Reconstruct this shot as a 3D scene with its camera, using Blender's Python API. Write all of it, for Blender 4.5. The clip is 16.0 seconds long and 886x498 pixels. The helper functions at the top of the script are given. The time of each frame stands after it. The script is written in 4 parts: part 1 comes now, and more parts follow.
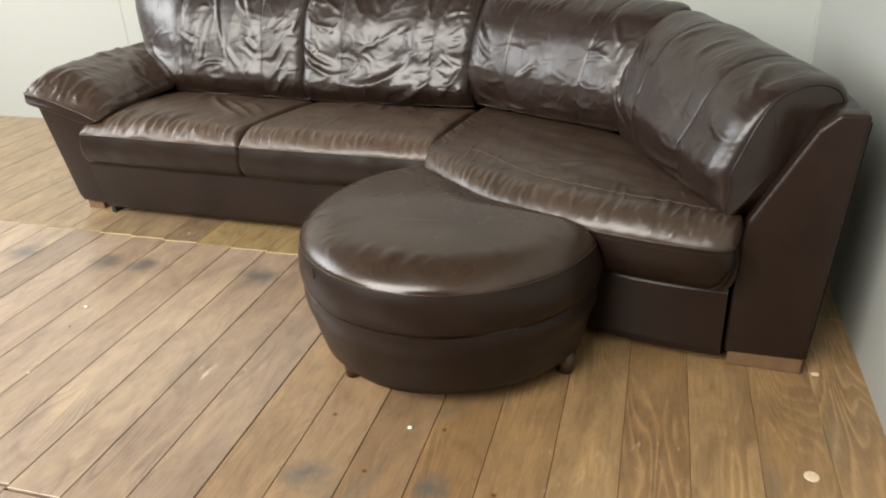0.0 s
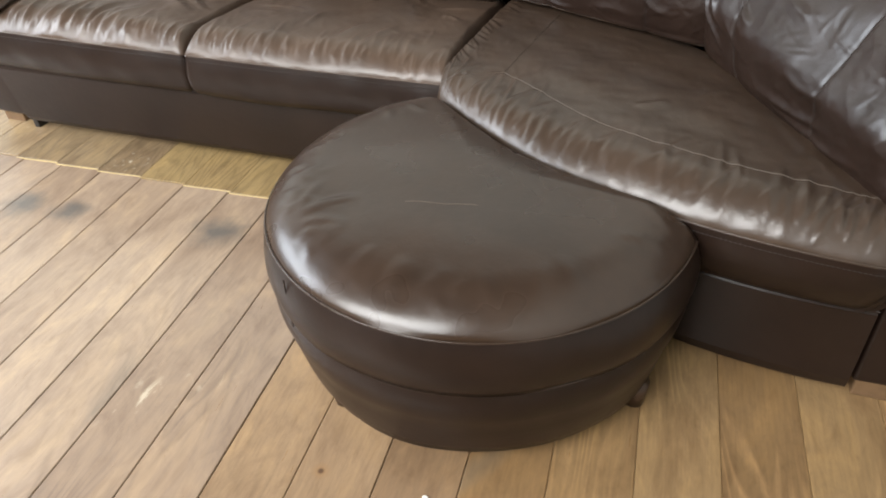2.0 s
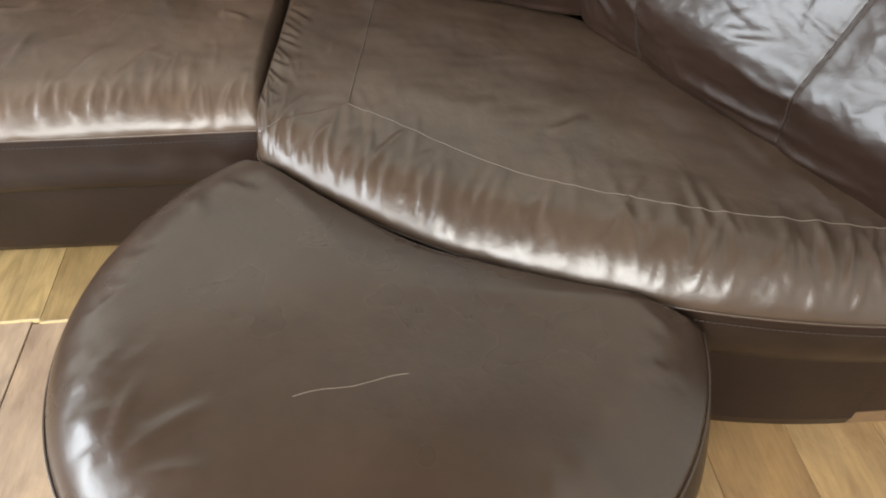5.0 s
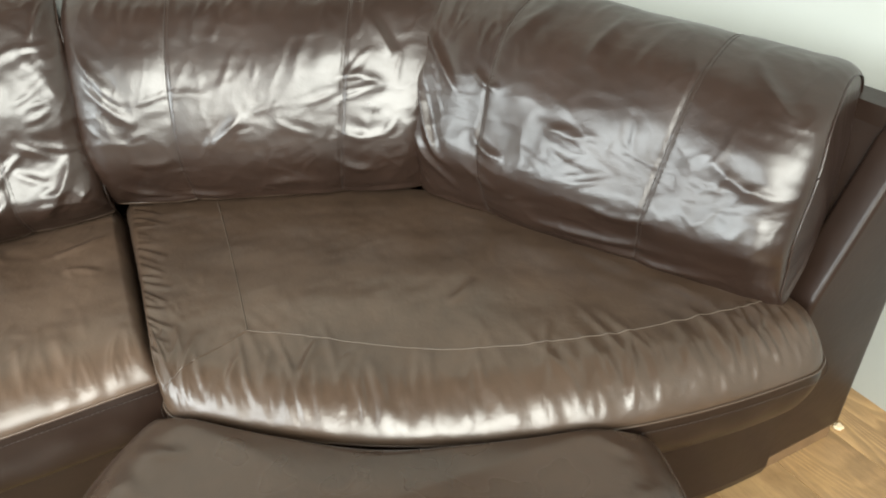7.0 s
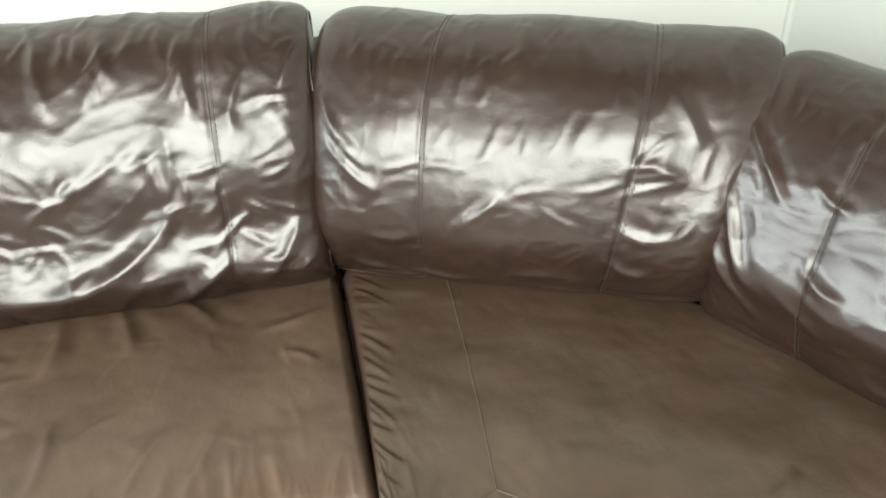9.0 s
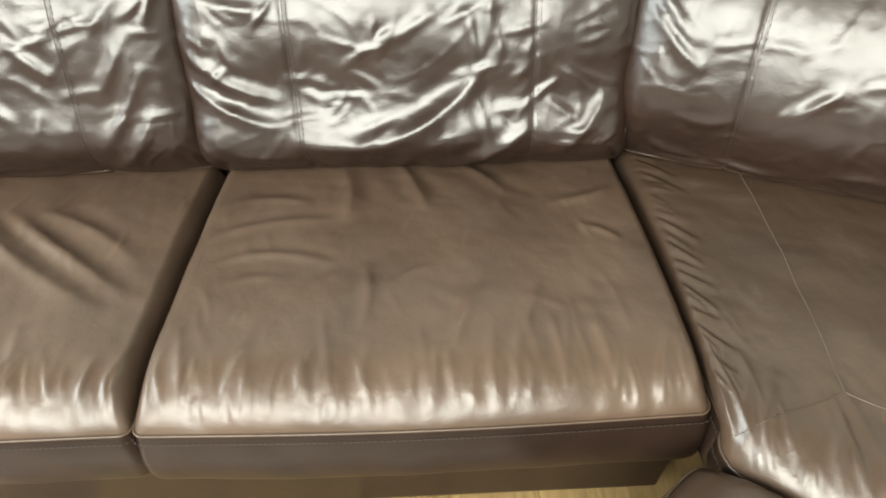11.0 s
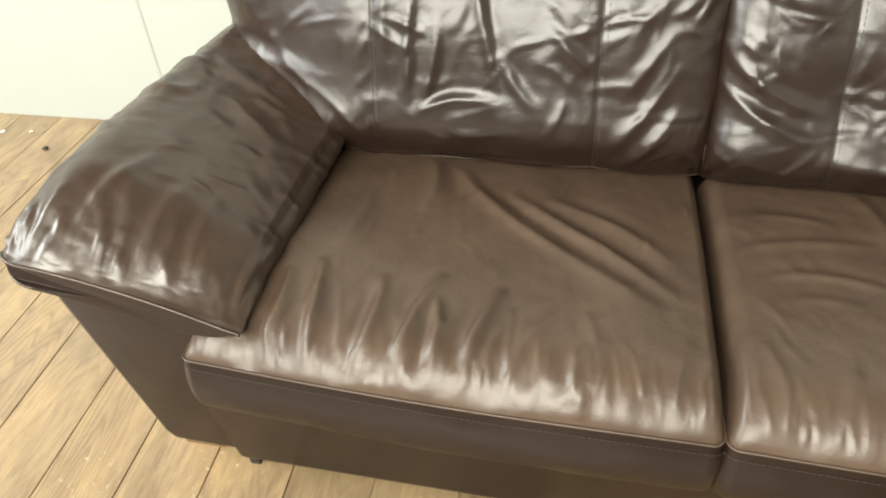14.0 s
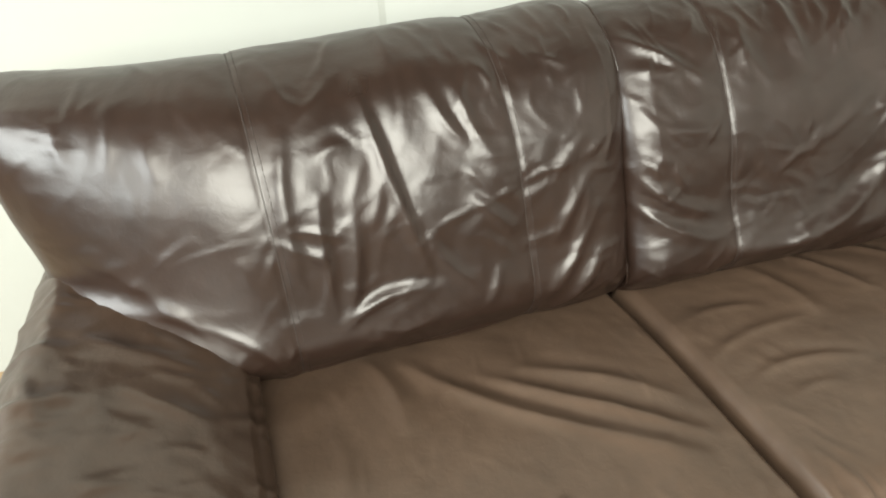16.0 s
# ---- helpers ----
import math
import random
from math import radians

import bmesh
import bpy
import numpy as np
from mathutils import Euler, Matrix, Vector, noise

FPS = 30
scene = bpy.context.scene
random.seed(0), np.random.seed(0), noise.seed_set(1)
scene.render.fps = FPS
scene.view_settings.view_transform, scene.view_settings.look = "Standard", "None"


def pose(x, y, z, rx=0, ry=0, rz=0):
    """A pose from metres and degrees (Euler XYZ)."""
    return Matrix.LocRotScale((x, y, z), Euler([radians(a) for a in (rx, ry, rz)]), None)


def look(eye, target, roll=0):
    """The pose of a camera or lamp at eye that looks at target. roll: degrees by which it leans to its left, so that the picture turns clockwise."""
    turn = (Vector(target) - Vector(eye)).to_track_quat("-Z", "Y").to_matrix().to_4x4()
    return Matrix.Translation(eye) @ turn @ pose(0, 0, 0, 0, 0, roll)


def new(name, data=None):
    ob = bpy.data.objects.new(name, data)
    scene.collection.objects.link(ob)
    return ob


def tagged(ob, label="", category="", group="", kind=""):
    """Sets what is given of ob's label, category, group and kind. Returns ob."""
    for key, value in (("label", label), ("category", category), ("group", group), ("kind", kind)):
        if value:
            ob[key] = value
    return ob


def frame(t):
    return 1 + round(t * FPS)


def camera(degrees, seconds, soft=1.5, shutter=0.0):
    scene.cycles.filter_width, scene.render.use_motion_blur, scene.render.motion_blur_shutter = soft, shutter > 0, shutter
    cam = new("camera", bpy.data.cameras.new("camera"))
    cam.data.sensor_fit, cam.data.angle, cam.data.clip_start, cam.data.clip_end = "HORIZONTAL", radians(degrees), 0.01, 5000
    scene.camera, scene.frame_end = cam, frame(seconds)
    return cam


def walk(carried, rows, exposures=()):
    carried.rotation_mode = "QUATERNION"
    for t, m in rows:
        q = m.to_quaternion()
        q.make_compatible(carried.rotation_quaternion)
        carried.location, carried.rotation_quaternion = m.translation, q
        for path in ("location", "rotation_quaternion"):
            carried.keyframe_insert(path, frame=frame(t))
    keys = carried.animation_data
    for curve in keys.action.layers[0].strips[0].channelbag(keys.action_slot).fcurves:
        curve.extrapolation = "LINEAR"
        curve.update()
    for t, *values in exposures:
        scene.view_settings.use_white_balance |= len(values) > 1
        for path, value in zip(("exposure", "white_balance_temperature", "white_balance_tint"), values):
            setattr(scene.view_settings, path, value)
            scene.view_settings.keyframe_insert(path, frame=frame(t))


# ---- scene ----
cam = camera(63.3, 16.0, 2.0)
PATH = [
    (0, (1.609, -2.034, 1.16), (0.98, -0.353, 0.278), -3.2),
    (0.5, (1.598, -1.892, 1.167), (0.922, -0.264, 0.222), -2.7),
    (1, (1.559, -1.758, 1.148), (0.857, -0.203, 0.105), -3.1),
    (1.5, (1.435, -1.595, 1.133), (0.804, -0.075, -0.004), -2.9),
    (2, (1.327, -1.455, 1.115), (0.782, 0.039, -0.097), -2.4),
    (2.5, (1.281, -1.279, 1.101), (0.782, 0.179, -0.174), -1.9),
    (3, (1.24, -1.134, 1.084), (0.772, 0.24, -0.292), -1.9),
    (3.5, (1.144, -1.02, 1.062), (0.725, 0.305, -0.376), -2.0),
    (4, (1.049, -0.929, 1.044), (0.741, 0.372, -0.444), -2.1),
    (4.5, (1.036, -0.899, 1.046), (0.876, 0.433, -0.437), -1.8),
    (5, (1.054, -0.929, 1.075), (1.106, 0.491, -0.332), -1.0),
    (7.3, (0.871, -0.845, 1.18), (1.537, 0.668, 0.053), -4.3),
    (7.5, (0.861, -0.808, 1.186), (1.535, 0.707, 0.067), -4.0),
    (8, (0.873, -0.683, 1.195), (1.504, 0.863, 0.094), -3.6),
    (8.5, (0.869, -0.563, 1.201), (1.364, 1.033, 0.102), -3.5),
    (9, (0.8, -0.507, 1.199), (1.077, 1.127, 0.08), -4.2),
    (9.5, (0.653, -0.463, 1.207), (0.784, 1.176, 0.068), -4.0),
    (9.7, (0.576, -0.438, 1.233), (0.648, 1.177, 0.056), -4.3),
    (11.8, (0.421, -0.554, 1.097), (0.34, 0.926, -0.246), -2.4),
    (12, (0.391, -0.582, 1.087), (0.275, 0.891, -0.26), -2.2),
    (12.5, (0.254, -0.604, 1.096), (0.027, 0.855, -0.252), -2.5),
    (13, (0.056, -0.605, 1.111), (-0.252, 0.864, -0.21), -3.3),
    (13.5, (-0.082, -0.591, 1.131), (-0.429, 0.89, -0.167), -3.7),
    (14, (-0.157, -0.507, 1.147), (-0.546, 0.998, -0.111), -3.9),
    (14.5, (-0.203, -0.379, 1.177), (-0.583, 1.169, -0.031), -4.2),
    (15, (-0.21, -0.338, 1.153), (-0.511, 1.314, 0.066), -5.4),
    (15.5, (-0.407, -0.244, 1.204), (-0.387, 1.418, 0.091), -5.5),
    (16, (-0.545, -0.263, 1.244), (-0.119, 1.326, 0.106), -4.4),
]
EXPOSURES = [(0, 0.54, 6900, 10), (2.0, 0.84, 6400, 9), (3.5, 1.02, 6210, 8), (5, 1.24, 6510, 7), (8, 1.42, 6730, 2), (9.5, 1.42, 6810, 2), (12, 1.50, 6990, 2), (13, 1.16, 7120, 3), (13.5, 1.12, 7170, 3), (15, 0.84, 7150, 4), (15.5, 0.97, 7060, 4), (16, 1.08, 6980, 4)]
walk(cam, [(t, look(eye, target, roll)) for t, eye, target, roll in PATH], EXPOSURES)

SIDE_POWER, FRONT_POWER = 175.0, 535.0
FRONT_X0, FRONT_X1, FRONT_Z0, FRONT_Z1 = -4.2, 0.9, 2.1, 5.3
BOARD, TURN_BOARDS = 0.1495, 3.3

# ---- light ----
world = bpy.data.worlds.new("daylight")
world.use_nodes = True
scene.world = world
wn = world.node_tree.nodes
sky = wn.new("ShaderNodeTexSky")
sky.sky_type, sky.sun_disc = "NISHITA", False
sky.sun_elevation, sky.sun_rotation = radians(40), radians(250)
world.node_tree.links.new(sky.outputs[0], wn["Background"].inputs[0])
wn["Background"].inputs[1].default_value = 0.1

ROOM_L, ROOM_R, ROOM_F, ROOM_B, ROOM_H, PANEL_H = -4.6, 2.30, -4.4, 1.385, 5.6, 2.6
BEND_X, CORNER_X, CORNER_Y = -0.205, 2.011, 1.118
SIDE_Y0, SIDE_Y1, SIDE_Z0, SIDE_Z1 = -2.8, 0.75, 1.6, 3.7


def area_lamp(name, m, sx, sy, power, colour):
    data = bpy.data.lights.new(name, "AREA")
    data.shape, data.size, data.size_y, data.energy, data.color = "RECTANGLE", sx, sy, power, colour
    ob = new(name, data)
    ob.matrix_world = m
    return ob


area_lamp("side_daylight", look((ROOM_L + 0.03, (SIDE_Y0 + SIDE_Y1) / 2, (SIDE_Z0 + SIDE_Z1) / 2), (0.0, (SIDE_Y0 + SIDE_Y1) / 2, (SIDE_Z0 + SIDE_Z1) / 2)), SIDE_Y1 - SIDE_Y0, SIDE_Z1 - SIDE_Z0, SIDE_POWER, (0.88, 0.94, 1.0))
area_lamp("front_daylight", look(((FRONT_X0 + FRONT_X1) / 2, ROOM_F + 0.03, (FRONT_Z0 + FRONT_Z1) / 2), ((FRONT_X0 + FRONT_X1) / 2, 0, (FRONT_Z0 + FRONT_Z1) / 2)), FRONT_X1 - FRONT_X0, FRONT_Z1 - FRONT_Z0, FRONT_POWER, (1.0, 0.99, 0.955))

# ---- materials ----


def material(name):
    m = bpy.data.materials.new(name)
    m.use_nodes = True
    nt = m.node_tree
    return m, nt, nt.nodes["Principled BSDF"]


def node(nt, kind, **values):
    n = nt.nodes.new(kind)
    for key, value in values.items():
        if key in n.inputs:
            n.inputs[key].default_value = value
    return n


def ramp(nt, source, stops):
    r = nt.nodes.new("ShaderNodeValToRGB")
    while len(r.color_ramp.elements) < len(stops):
        r.color_ramp.elements.new(0.5)
    for e, (at, c) in zip(r.color_ramp.elements, stops):
        e.position, e.color = at, (*c, 1) if len(c) == 3 else c
    nt.links.new(source, r.inputs[0])
    return r


def grey(v):
    return (v, v, v)


def noise_of(nt, coord, scale, detail=4.0, rough=0.55, distort=0.0):
    n = node(nt, "ShaderNodeTexNoise", Scale=scale, Detail=detail, Roughness=rough, Distortion=distort)
    nt.links.new(coord, n.inputs["Vector"])
    return n


def mapped(nt, scale=(1, 1, 1), shift=None):
    tc = nt.nodes.new("ShaderNodeTexCoord")
    mp = nt.nodes.new("ShaderNodeMapping")
    mp.inputs["Scale"].default_value = scale
    nt.links.new(tc.outputs["Object"], mp.inputs["Vector"])
    if shift is not None:
        nt.links.new(shift, mp.inputs["Location"])
    return mp.outputs[0]


def mix_colour(nt, fac, a, b, mode="MIX"):
    m = nt.nodes.new("ShaderNodeMix")
    m.data_type, m.blend_type = "RGBA", mode
    for value, socket in ((fac, m.inputs[0]), (a, m.inputs[6]), (b, m.inputs[7])):
        if isinstance(value, (int, float)):
            socket.default_value = value
        elif isinstance(value, tuple):
            socket.default_value = (*value, 1)
        else:
            nt.links.new(value, socket)
    return m.outputs[2]


def bump(nt, height, strength, distance, after=None):
    b = node(nt, "ShaderNodeBump", Strength=strength, Distance=distance)
    nt.links.new(height, b.inputs["Height"])
    if after is not None:
        nt.links.new(after, b.inputs["Normal"])
    return b.outputs[0]


def leather(name, dark, light, rough, crease, spec):
    m, nt, b = material(name)
    at = mapped(nt)
    tone = noise_of(nt, at, 5.0, 3, 0.55, 0.4)
    fine = noise_of(nt, at, 40.0, 1)
    col = ramp(nt, tone.outputs[0], ((0.08, dark), (0.92, light)))
    worn = ramp(nt, fine.outputs[0], ((0.1, grey(0.88)), (0.9, grey(1.12))))
    nt.links.new(mix_colour(nt, 1.0, col.outputs[0], worn.outputs[0], "MULTIPLY"), b.inputs["Base Color"])
    sheen = ramp(nt, noise_of(nt, at, 9.0, 2, 0.5).outputs[0], ((0.05, grey(rough - 0.07)), (0.95, grey(rough + 0.09))))
    nt.links.new(sheen.outputs[0], b.inputs["Roughness"])
    b.inputs["Specular IOR Level"].default_value = spec
    soft = noise_of(nt, at, 24.0, 1, 0.5, 0.2)
    n1 = bump(nt, noise_of(nt, at, 75.0, 3, 0.6, 0.7).outputs[0], crease * 2.2, 0.0025)
    n2 = bump(nt, soft.outputs[0], crease * 1.3, 0.006, n1)
    nt.links.new(n2, b.inputs["Normal"])
    return m


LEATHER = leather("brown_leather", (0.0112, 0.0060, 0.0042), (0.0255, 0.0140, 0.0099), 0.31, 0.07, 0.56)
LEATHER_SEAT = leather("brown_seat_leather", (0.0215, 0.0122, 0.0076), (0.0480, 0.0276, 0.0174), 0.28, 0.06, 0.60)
LEATHER_SOFT = leather("mid_brown_leather", (0.0285, 0.0175, 0.0113), (0.0665, 0.0415, 0.0273), 0.34, 0.09, 0.62)
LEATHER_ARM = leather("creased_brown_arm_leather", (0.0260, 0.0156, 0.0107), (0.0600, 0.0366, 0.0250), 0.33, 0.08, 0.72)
# one leather split by light: worn seat tops coloured brighter, sides and fronts darker
LEATHER_WORN_LIT = leather("worn_lit_brown_seat_leather", (0.0450, 0.0282, 0.0190), (0.0970, 0.0620, 0.0420), 0.38, 0.09, 0.54)
LEATHER_SHADED = leather("shaded_brown_leather", (0.0100, 0.0055, 0.0039), (0.0210, 0.0118, 0.0084), 0.34, 0.05, 0.25)


def plain(name, colour, rough, spec=0.5, vary=0.12, scale=30.0, relief=0.0):
    m, nt, b = material(name)
    n = noise_of(nt, mapped(nt), scale, 5, 0.6)
    lo, hi = tuple(c * (1 - vary) for c in colour), tuple(min(1, c * (1 + vary)) for c in colour)
    nt.links.new(ramp(nt, n.outputs[0], ((0.3, lo), (0.7, hi))).outputs[0], b.inputs["Base Color"])
    b.inputs["Roughness"].default_value, b.inputs["Specular IOR Level"].default_value = rough, spec
    if relief:
        nt.links.new(bump(nt, n.outputs[0], 0.4, relief), b.inputs["Normal"])
    return m


THREAD = plain("brown_thread", (0.026, 0.017, 0.013), 0.6)
SEAM_CORD = plain("tan_seam_cord", (0.072, 0.053, 0.039), 0.5)
FOOT_WOOD = plain("oiled_foot_wood", (0.14, 0.084, 0.044), 0.45, 0.4, 0.25, 18.0, 0.0006)
OTTOMAN_FOOT = plain("dark_turned_wood", (0.052, 0.028, 0.015), 0.4, 0.4, 0.2, 18.0)
DARK_FOOT = plain("dark_plastic", (0.012, 0.010, 0.009), 0.5)
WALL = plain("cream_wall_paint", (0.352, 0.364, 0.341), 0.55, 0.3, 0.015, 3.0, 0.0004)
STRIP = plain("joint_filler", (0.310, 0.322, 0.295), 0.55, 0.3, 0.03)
# far walls and ceiling are out of view; dark to hold down bounced light
FAR_WALL = plain("unseen_dark_wall", (0.09, 0.087, 0.080), 0.6, 0.3, 0.02, 3.0)
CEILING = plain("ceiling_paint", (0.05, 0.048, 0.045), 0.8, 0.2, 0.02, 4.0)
SLAB = plain("dark_underlay", (0.070, 0.048, 0.028), 0.9)
CORE = plain("fibreboard_core", (0.52, 0.39, 0.19), 0.8)
CHIP = plain("white_chip", (0.80, 0.78, 0.70), 0.6)
DEBRIS = plain("dark_debris", (0.03, 0.022, 0.016), 0.8)
PALE_DISC = plain("pale_worn_wood", (0.70, 0.56, 0.38), 0.5)
SCRATCH = plain("scuffed_leather", (0.170, 0.130, 0.100), 0.55)


STAINS = ((-0.41, -0.21, 0.08), (-0.25, -0.20, 0.07), (0.22, -0.17, 0.09), (0.85, -0.985, 0.06), (1.14, -0.95, 0.06), (-0.80, -0.22, 0.08))
KNOTS = ((0.98, -0.94), (1.28, -0.93), (1.11, -0.76), (0.824, -0.779))


def spots(nt, at, places, soft):
    """1 inside uneven round spots at (x, y, radius) of the plan, 0 outside."""
    total = None
    for x, y, r in places:
        dist = nt.nodes.new("ShaderNodeVectorMath")
        dist.operation = "DISTANCE"
        dist.inputs[1].default_value = (x, y, 0)
        nt.links.new(at, dist.inputs[0])
        m = node(nt, "ShaderNodeMapRange")
        m.inputs["From Min"].default_value, m.inputs["From Max"].default_value = r * soft, r
        m.inputs["To Min"].default_value, m.inputs["To Max"].default_value = 1.0, 0.0
        nt.links.new(dist.outputs["Value"], m.inputs["Value"])
        if total is None:
            total = m.outputs[0]
        else:
            add = nt.nodes.new("ShaderNodeMath")
            add.operation = "MAXIMUM"
            nt.links.new(total, add.inputs[0])
            nt.links.new(m.outputs[0], add.inputs[1])
            total = add.outputs[0]
    return total


def laminate(name, tones, worn, chipped=(), flame=0.70, gloss=0.55, streaks=0.34, flames=(0.42, 0.64)):
    m, nt, b = material(name)
    info = nt.nodes.new("ShaderNodeObjectInfo")
    shift = nt.nodes.new("ShaderNodeVectorMath")
    shift.operation = "SCALE"
    shift.inputs[0].default_value = (37.0, 53.0, 0.0)
    nt.links.new(info.outputs["Random"], shift.inputs["Scale"])
    long_at = mapped(nt, (1.0, 0.055, 1.0), shift.outputs[0])
    near_at = mapped(nt, (1.0, 0.35, 1.0), shift.outputs[0])
    tone = ramp(nt, info.outputs["Random"], tuple((k / (len(tones) - 1), c) for k, c in enumerate(tones)))
    patch = noise_of(nt, near_at, 9.0, 8, 0.68, 0.9)
    col = mix_colour(nt, 1.0, tone.outputs[0], ramp(nt, patch.outputs[0], ((0.30, (0.72, 0.69, 0.68)), (0.5, grey(0.98)), (0.70, (1.24, 1.22, 1.12)))).outputs[0], "MULTIPLY")
    mottle = noise_of(nt, near_at, 34.0, 7, 0.7, 0.8)
    col = mix_colour(nt, 1.0, col, ramp(nt, mottle.outputs[0], ((0.30, (0.84, 0.81, 0.78)), (0.5, grey(1.0)), (0.70, (1.14, 1.13, 1.08)))).outputs[0], "MULTIPLY")
    streak = noise_of(nt, long_at, 150.0, 5, 0.65, 0.4)
    col = mix_colour(nt, streaks, col, ramp(nt, streak.outputs[0], ((0.32, grey(0.55)), (0.52, grey(1.0)), (0.72, grey(1.28)))).outputs[0], "MULTIPLY")
    # nested growth rings: even steps through a stretched smooth field
    cath = mapped(nt, (1.0, 0.13, 1.0), shift.outputs[0])
    field = noise_of(nt, cath, 7.0, 2.0, 0.35, 0.25)
    steps = nt.nodes.new("ShaderNodeMath")
    steps.operation = "MULTIPLY"
    steps.inputs[1].default_value = 26.0
    nt.links.new(field.outputs[0], steps.inputs[0])
    rings = nt.nodes.new("ShaderNodeMath")
    rings.operation = "FRACT"
    nt.links.new(steps.outputs[0], rings.inputs[0])
    zone = ramp(nt, noise_of(nt, near_at, 3.0, 2).outputs[0], ((flames[0], grey(0.08)), (flames[1], grey(0.8))))
    zone_at = zone.outputs[0]
    if worn:
        here = nt.nodes.new("ShaderNodeNewGeometry")
        clear = nt.nodes.new("ShaderNodeMath")
        clear.operation = "MAXIMUM"
        nt.links.new(zone_at, clear.inputs[0])
        nt.links.new(spots(nt, here.outputs["Position"], ((0.39, -1.07, 0.20), (0.12, -0.98, 0.16)), 0.4), clear.inputs[1])
        zone_at = clear.outputs[0]
    col = mix_colour(nt, zone_at, col, mix_colour(nt, 1.0, col, ramp(nt, rings.outputs[0], ((0.0, grey(flame)), (0.35, grey(0.97)), (0.80, grey(1.06 if flame < 1 else 0.88)), (1.0, grey(flame)))).outputs[0], "MULTIPLY"))
    stain = ramp(nt, noise_of(nt, near_at, 5.5, 3, 0.5, 0.5).outputs[0], ((0.66, grey(0.0)), (0.80, grey(0.55))))
    col = mix_colour(nt, stain.outputs[0], col, (0.155, 0.135, 0.106))
    if worn:
        geo = nt.nodes.new("ShaderNodeNewGeometry")
        sway = nt.nodes.new("ShaderNodeVectorMath")
        sway.operation = "MULTIPLY_ADD"
        sway.inputs[1].default_value = (0.11, 0.11, 0.0)
        nt.links.new(noise_of(nt, geo.outputs["Position"], 16.0, 4, 0.65).outputs["Color"], sway.inputs[0])
        off = nt.nodes.new("ShaderNodeVectorMath")
        off.inputs[1].default_value = (-0.055, -0.055, 0.0)
        nt.links.new(geo.outputs["Position"], off.inputs[0])
        nt.links.new(off.outputs[0], sway.inputs[2])
        fade = mix_colour(nt, spots(nt, sway.outputs[0], STAINS, 0.15), grey(0.0), grey(0.8))
        col = mix_colour(nt, fade, col, (0.096, 0.092, 0.085))
        ring = spots(nt, geo.outputs["Position"], tuple((x, y, 0.020) for x, y in KNOTS), 0.2)
        col = mix_colour(nt, mix_colour(nt, ring, grey(0.0), grey(0.40)), col, (0.28, 0.135, 0.042))
        eye = spots(nt, geo.outputs["Position"], tuple((x, y, 0.008) for x, y in KNOTS), 0.4)
        col = mix_colour(nt, mix_colour(nt, eye, grey(0.0), grey(0.9)), col, (0.080, 0.040, 0.022))
        scuff = ramp(nt, noise_of(nt, near_at, 30.0, 4, 0.6, 0.8).outputs[0], ((0.60, grey(0.0)), (0.68, grey(0.6))))
        where = spots(nt, sway.outputs[0], ((0.40, -0.74, 0.12), (1.40, -0.80, 0.10), (0.48, -0.62, 0.08), (1.62, -0.70, 0.10)), 0.2)
        both = nt.nodes.new("ShaderNodeMath")
        both.operation = "MULTIPLY"
        nt.links.new(scuff.outputs[0], both.inputs[0])
        nt.links.new(where, both.inputs[1])
        col = mix_colour(nt, both.outputs[0], col, (0.70, 0.60, 0.44))
    if chipped:
        spot = nt.nodes.new("ShaderNodeNewGeometry")
        flake = ramp(nt, noise_of(nt, spot.outputs["Position"], 62.0, 3, 0.6, 0.6).outputs[0], ((0.62, grey(0.0)), (0.72, grey(0.65))))
        area = nt.nodes.new("ShaderNodeMath")
        area.operation = "MULTIPLY"
        nt.links.new(flake.outputs[0], area.inputs[0])
        nt.links.new(spots(nt, spot.outputs["Position"], chipped, 0.3), area.inputs[1])
        col = mix_colour(nt, area.outputs[0], col, (0.74, 0.66, 0.52))
    nt.links.new(col, b.inputs["Base Color"])
    gl = ramp(nt, streak.outputs[0], ((0.3, grey(0.40)), (0.7, grey(0.27))))
    nt.links.new(gl.outputs[0], b.inputs["Roughness"])
    b.inputs["Specular IOR Level"].default_value = gloss
    nt.links.new(bump(nt, streak.outputs[0], 0.25, 0.0010), b.inputs["Normal"])
    return m


# tan and amber tones: warmer boards, also darkened for light fading rightwards
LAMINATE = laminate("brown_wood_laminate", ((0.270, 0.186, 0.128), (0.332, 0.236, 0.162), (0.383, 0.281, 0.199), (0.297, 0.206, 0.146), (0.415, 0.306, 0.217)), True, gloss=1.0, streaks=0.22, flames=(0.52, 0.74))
LAMINATE_TAN_SHADED = laminate("tan_shaded_laminate", ((0.232, 0.146, 0.082), (0.282, 0.182, 0.103), (0.324, 0.216, 0.125), (0.254, 0.160, 0.092), (0.347, 0.235, 0.137)), True, streaks=0.26, flames=(0.50, 0.70))
LAMINATE_WARM_SHADED = laminate("amber_shaded_laminate", ((0.211, 0.125, 0.058), (0.250, 0.152, 0.072), (0.286, 0.179, 0.086), (0.227, 0.135, 0.063), (0.303, 0.194, 0.095)), True, flame=1.5, streaks=0.30, flames=(0.44, 0.60))
LAMINATE_BACK = laminate("honey_wood_laminate", ((0.262, 0.178, 0.078), (0.308, 0.212, 0.098), (0.273, 0.185, 0.083), (0.325, 0.228, 0.107), (0.236, 0.156, 0.068)), False, flame=0.62, flames=(0.38, 0.56))
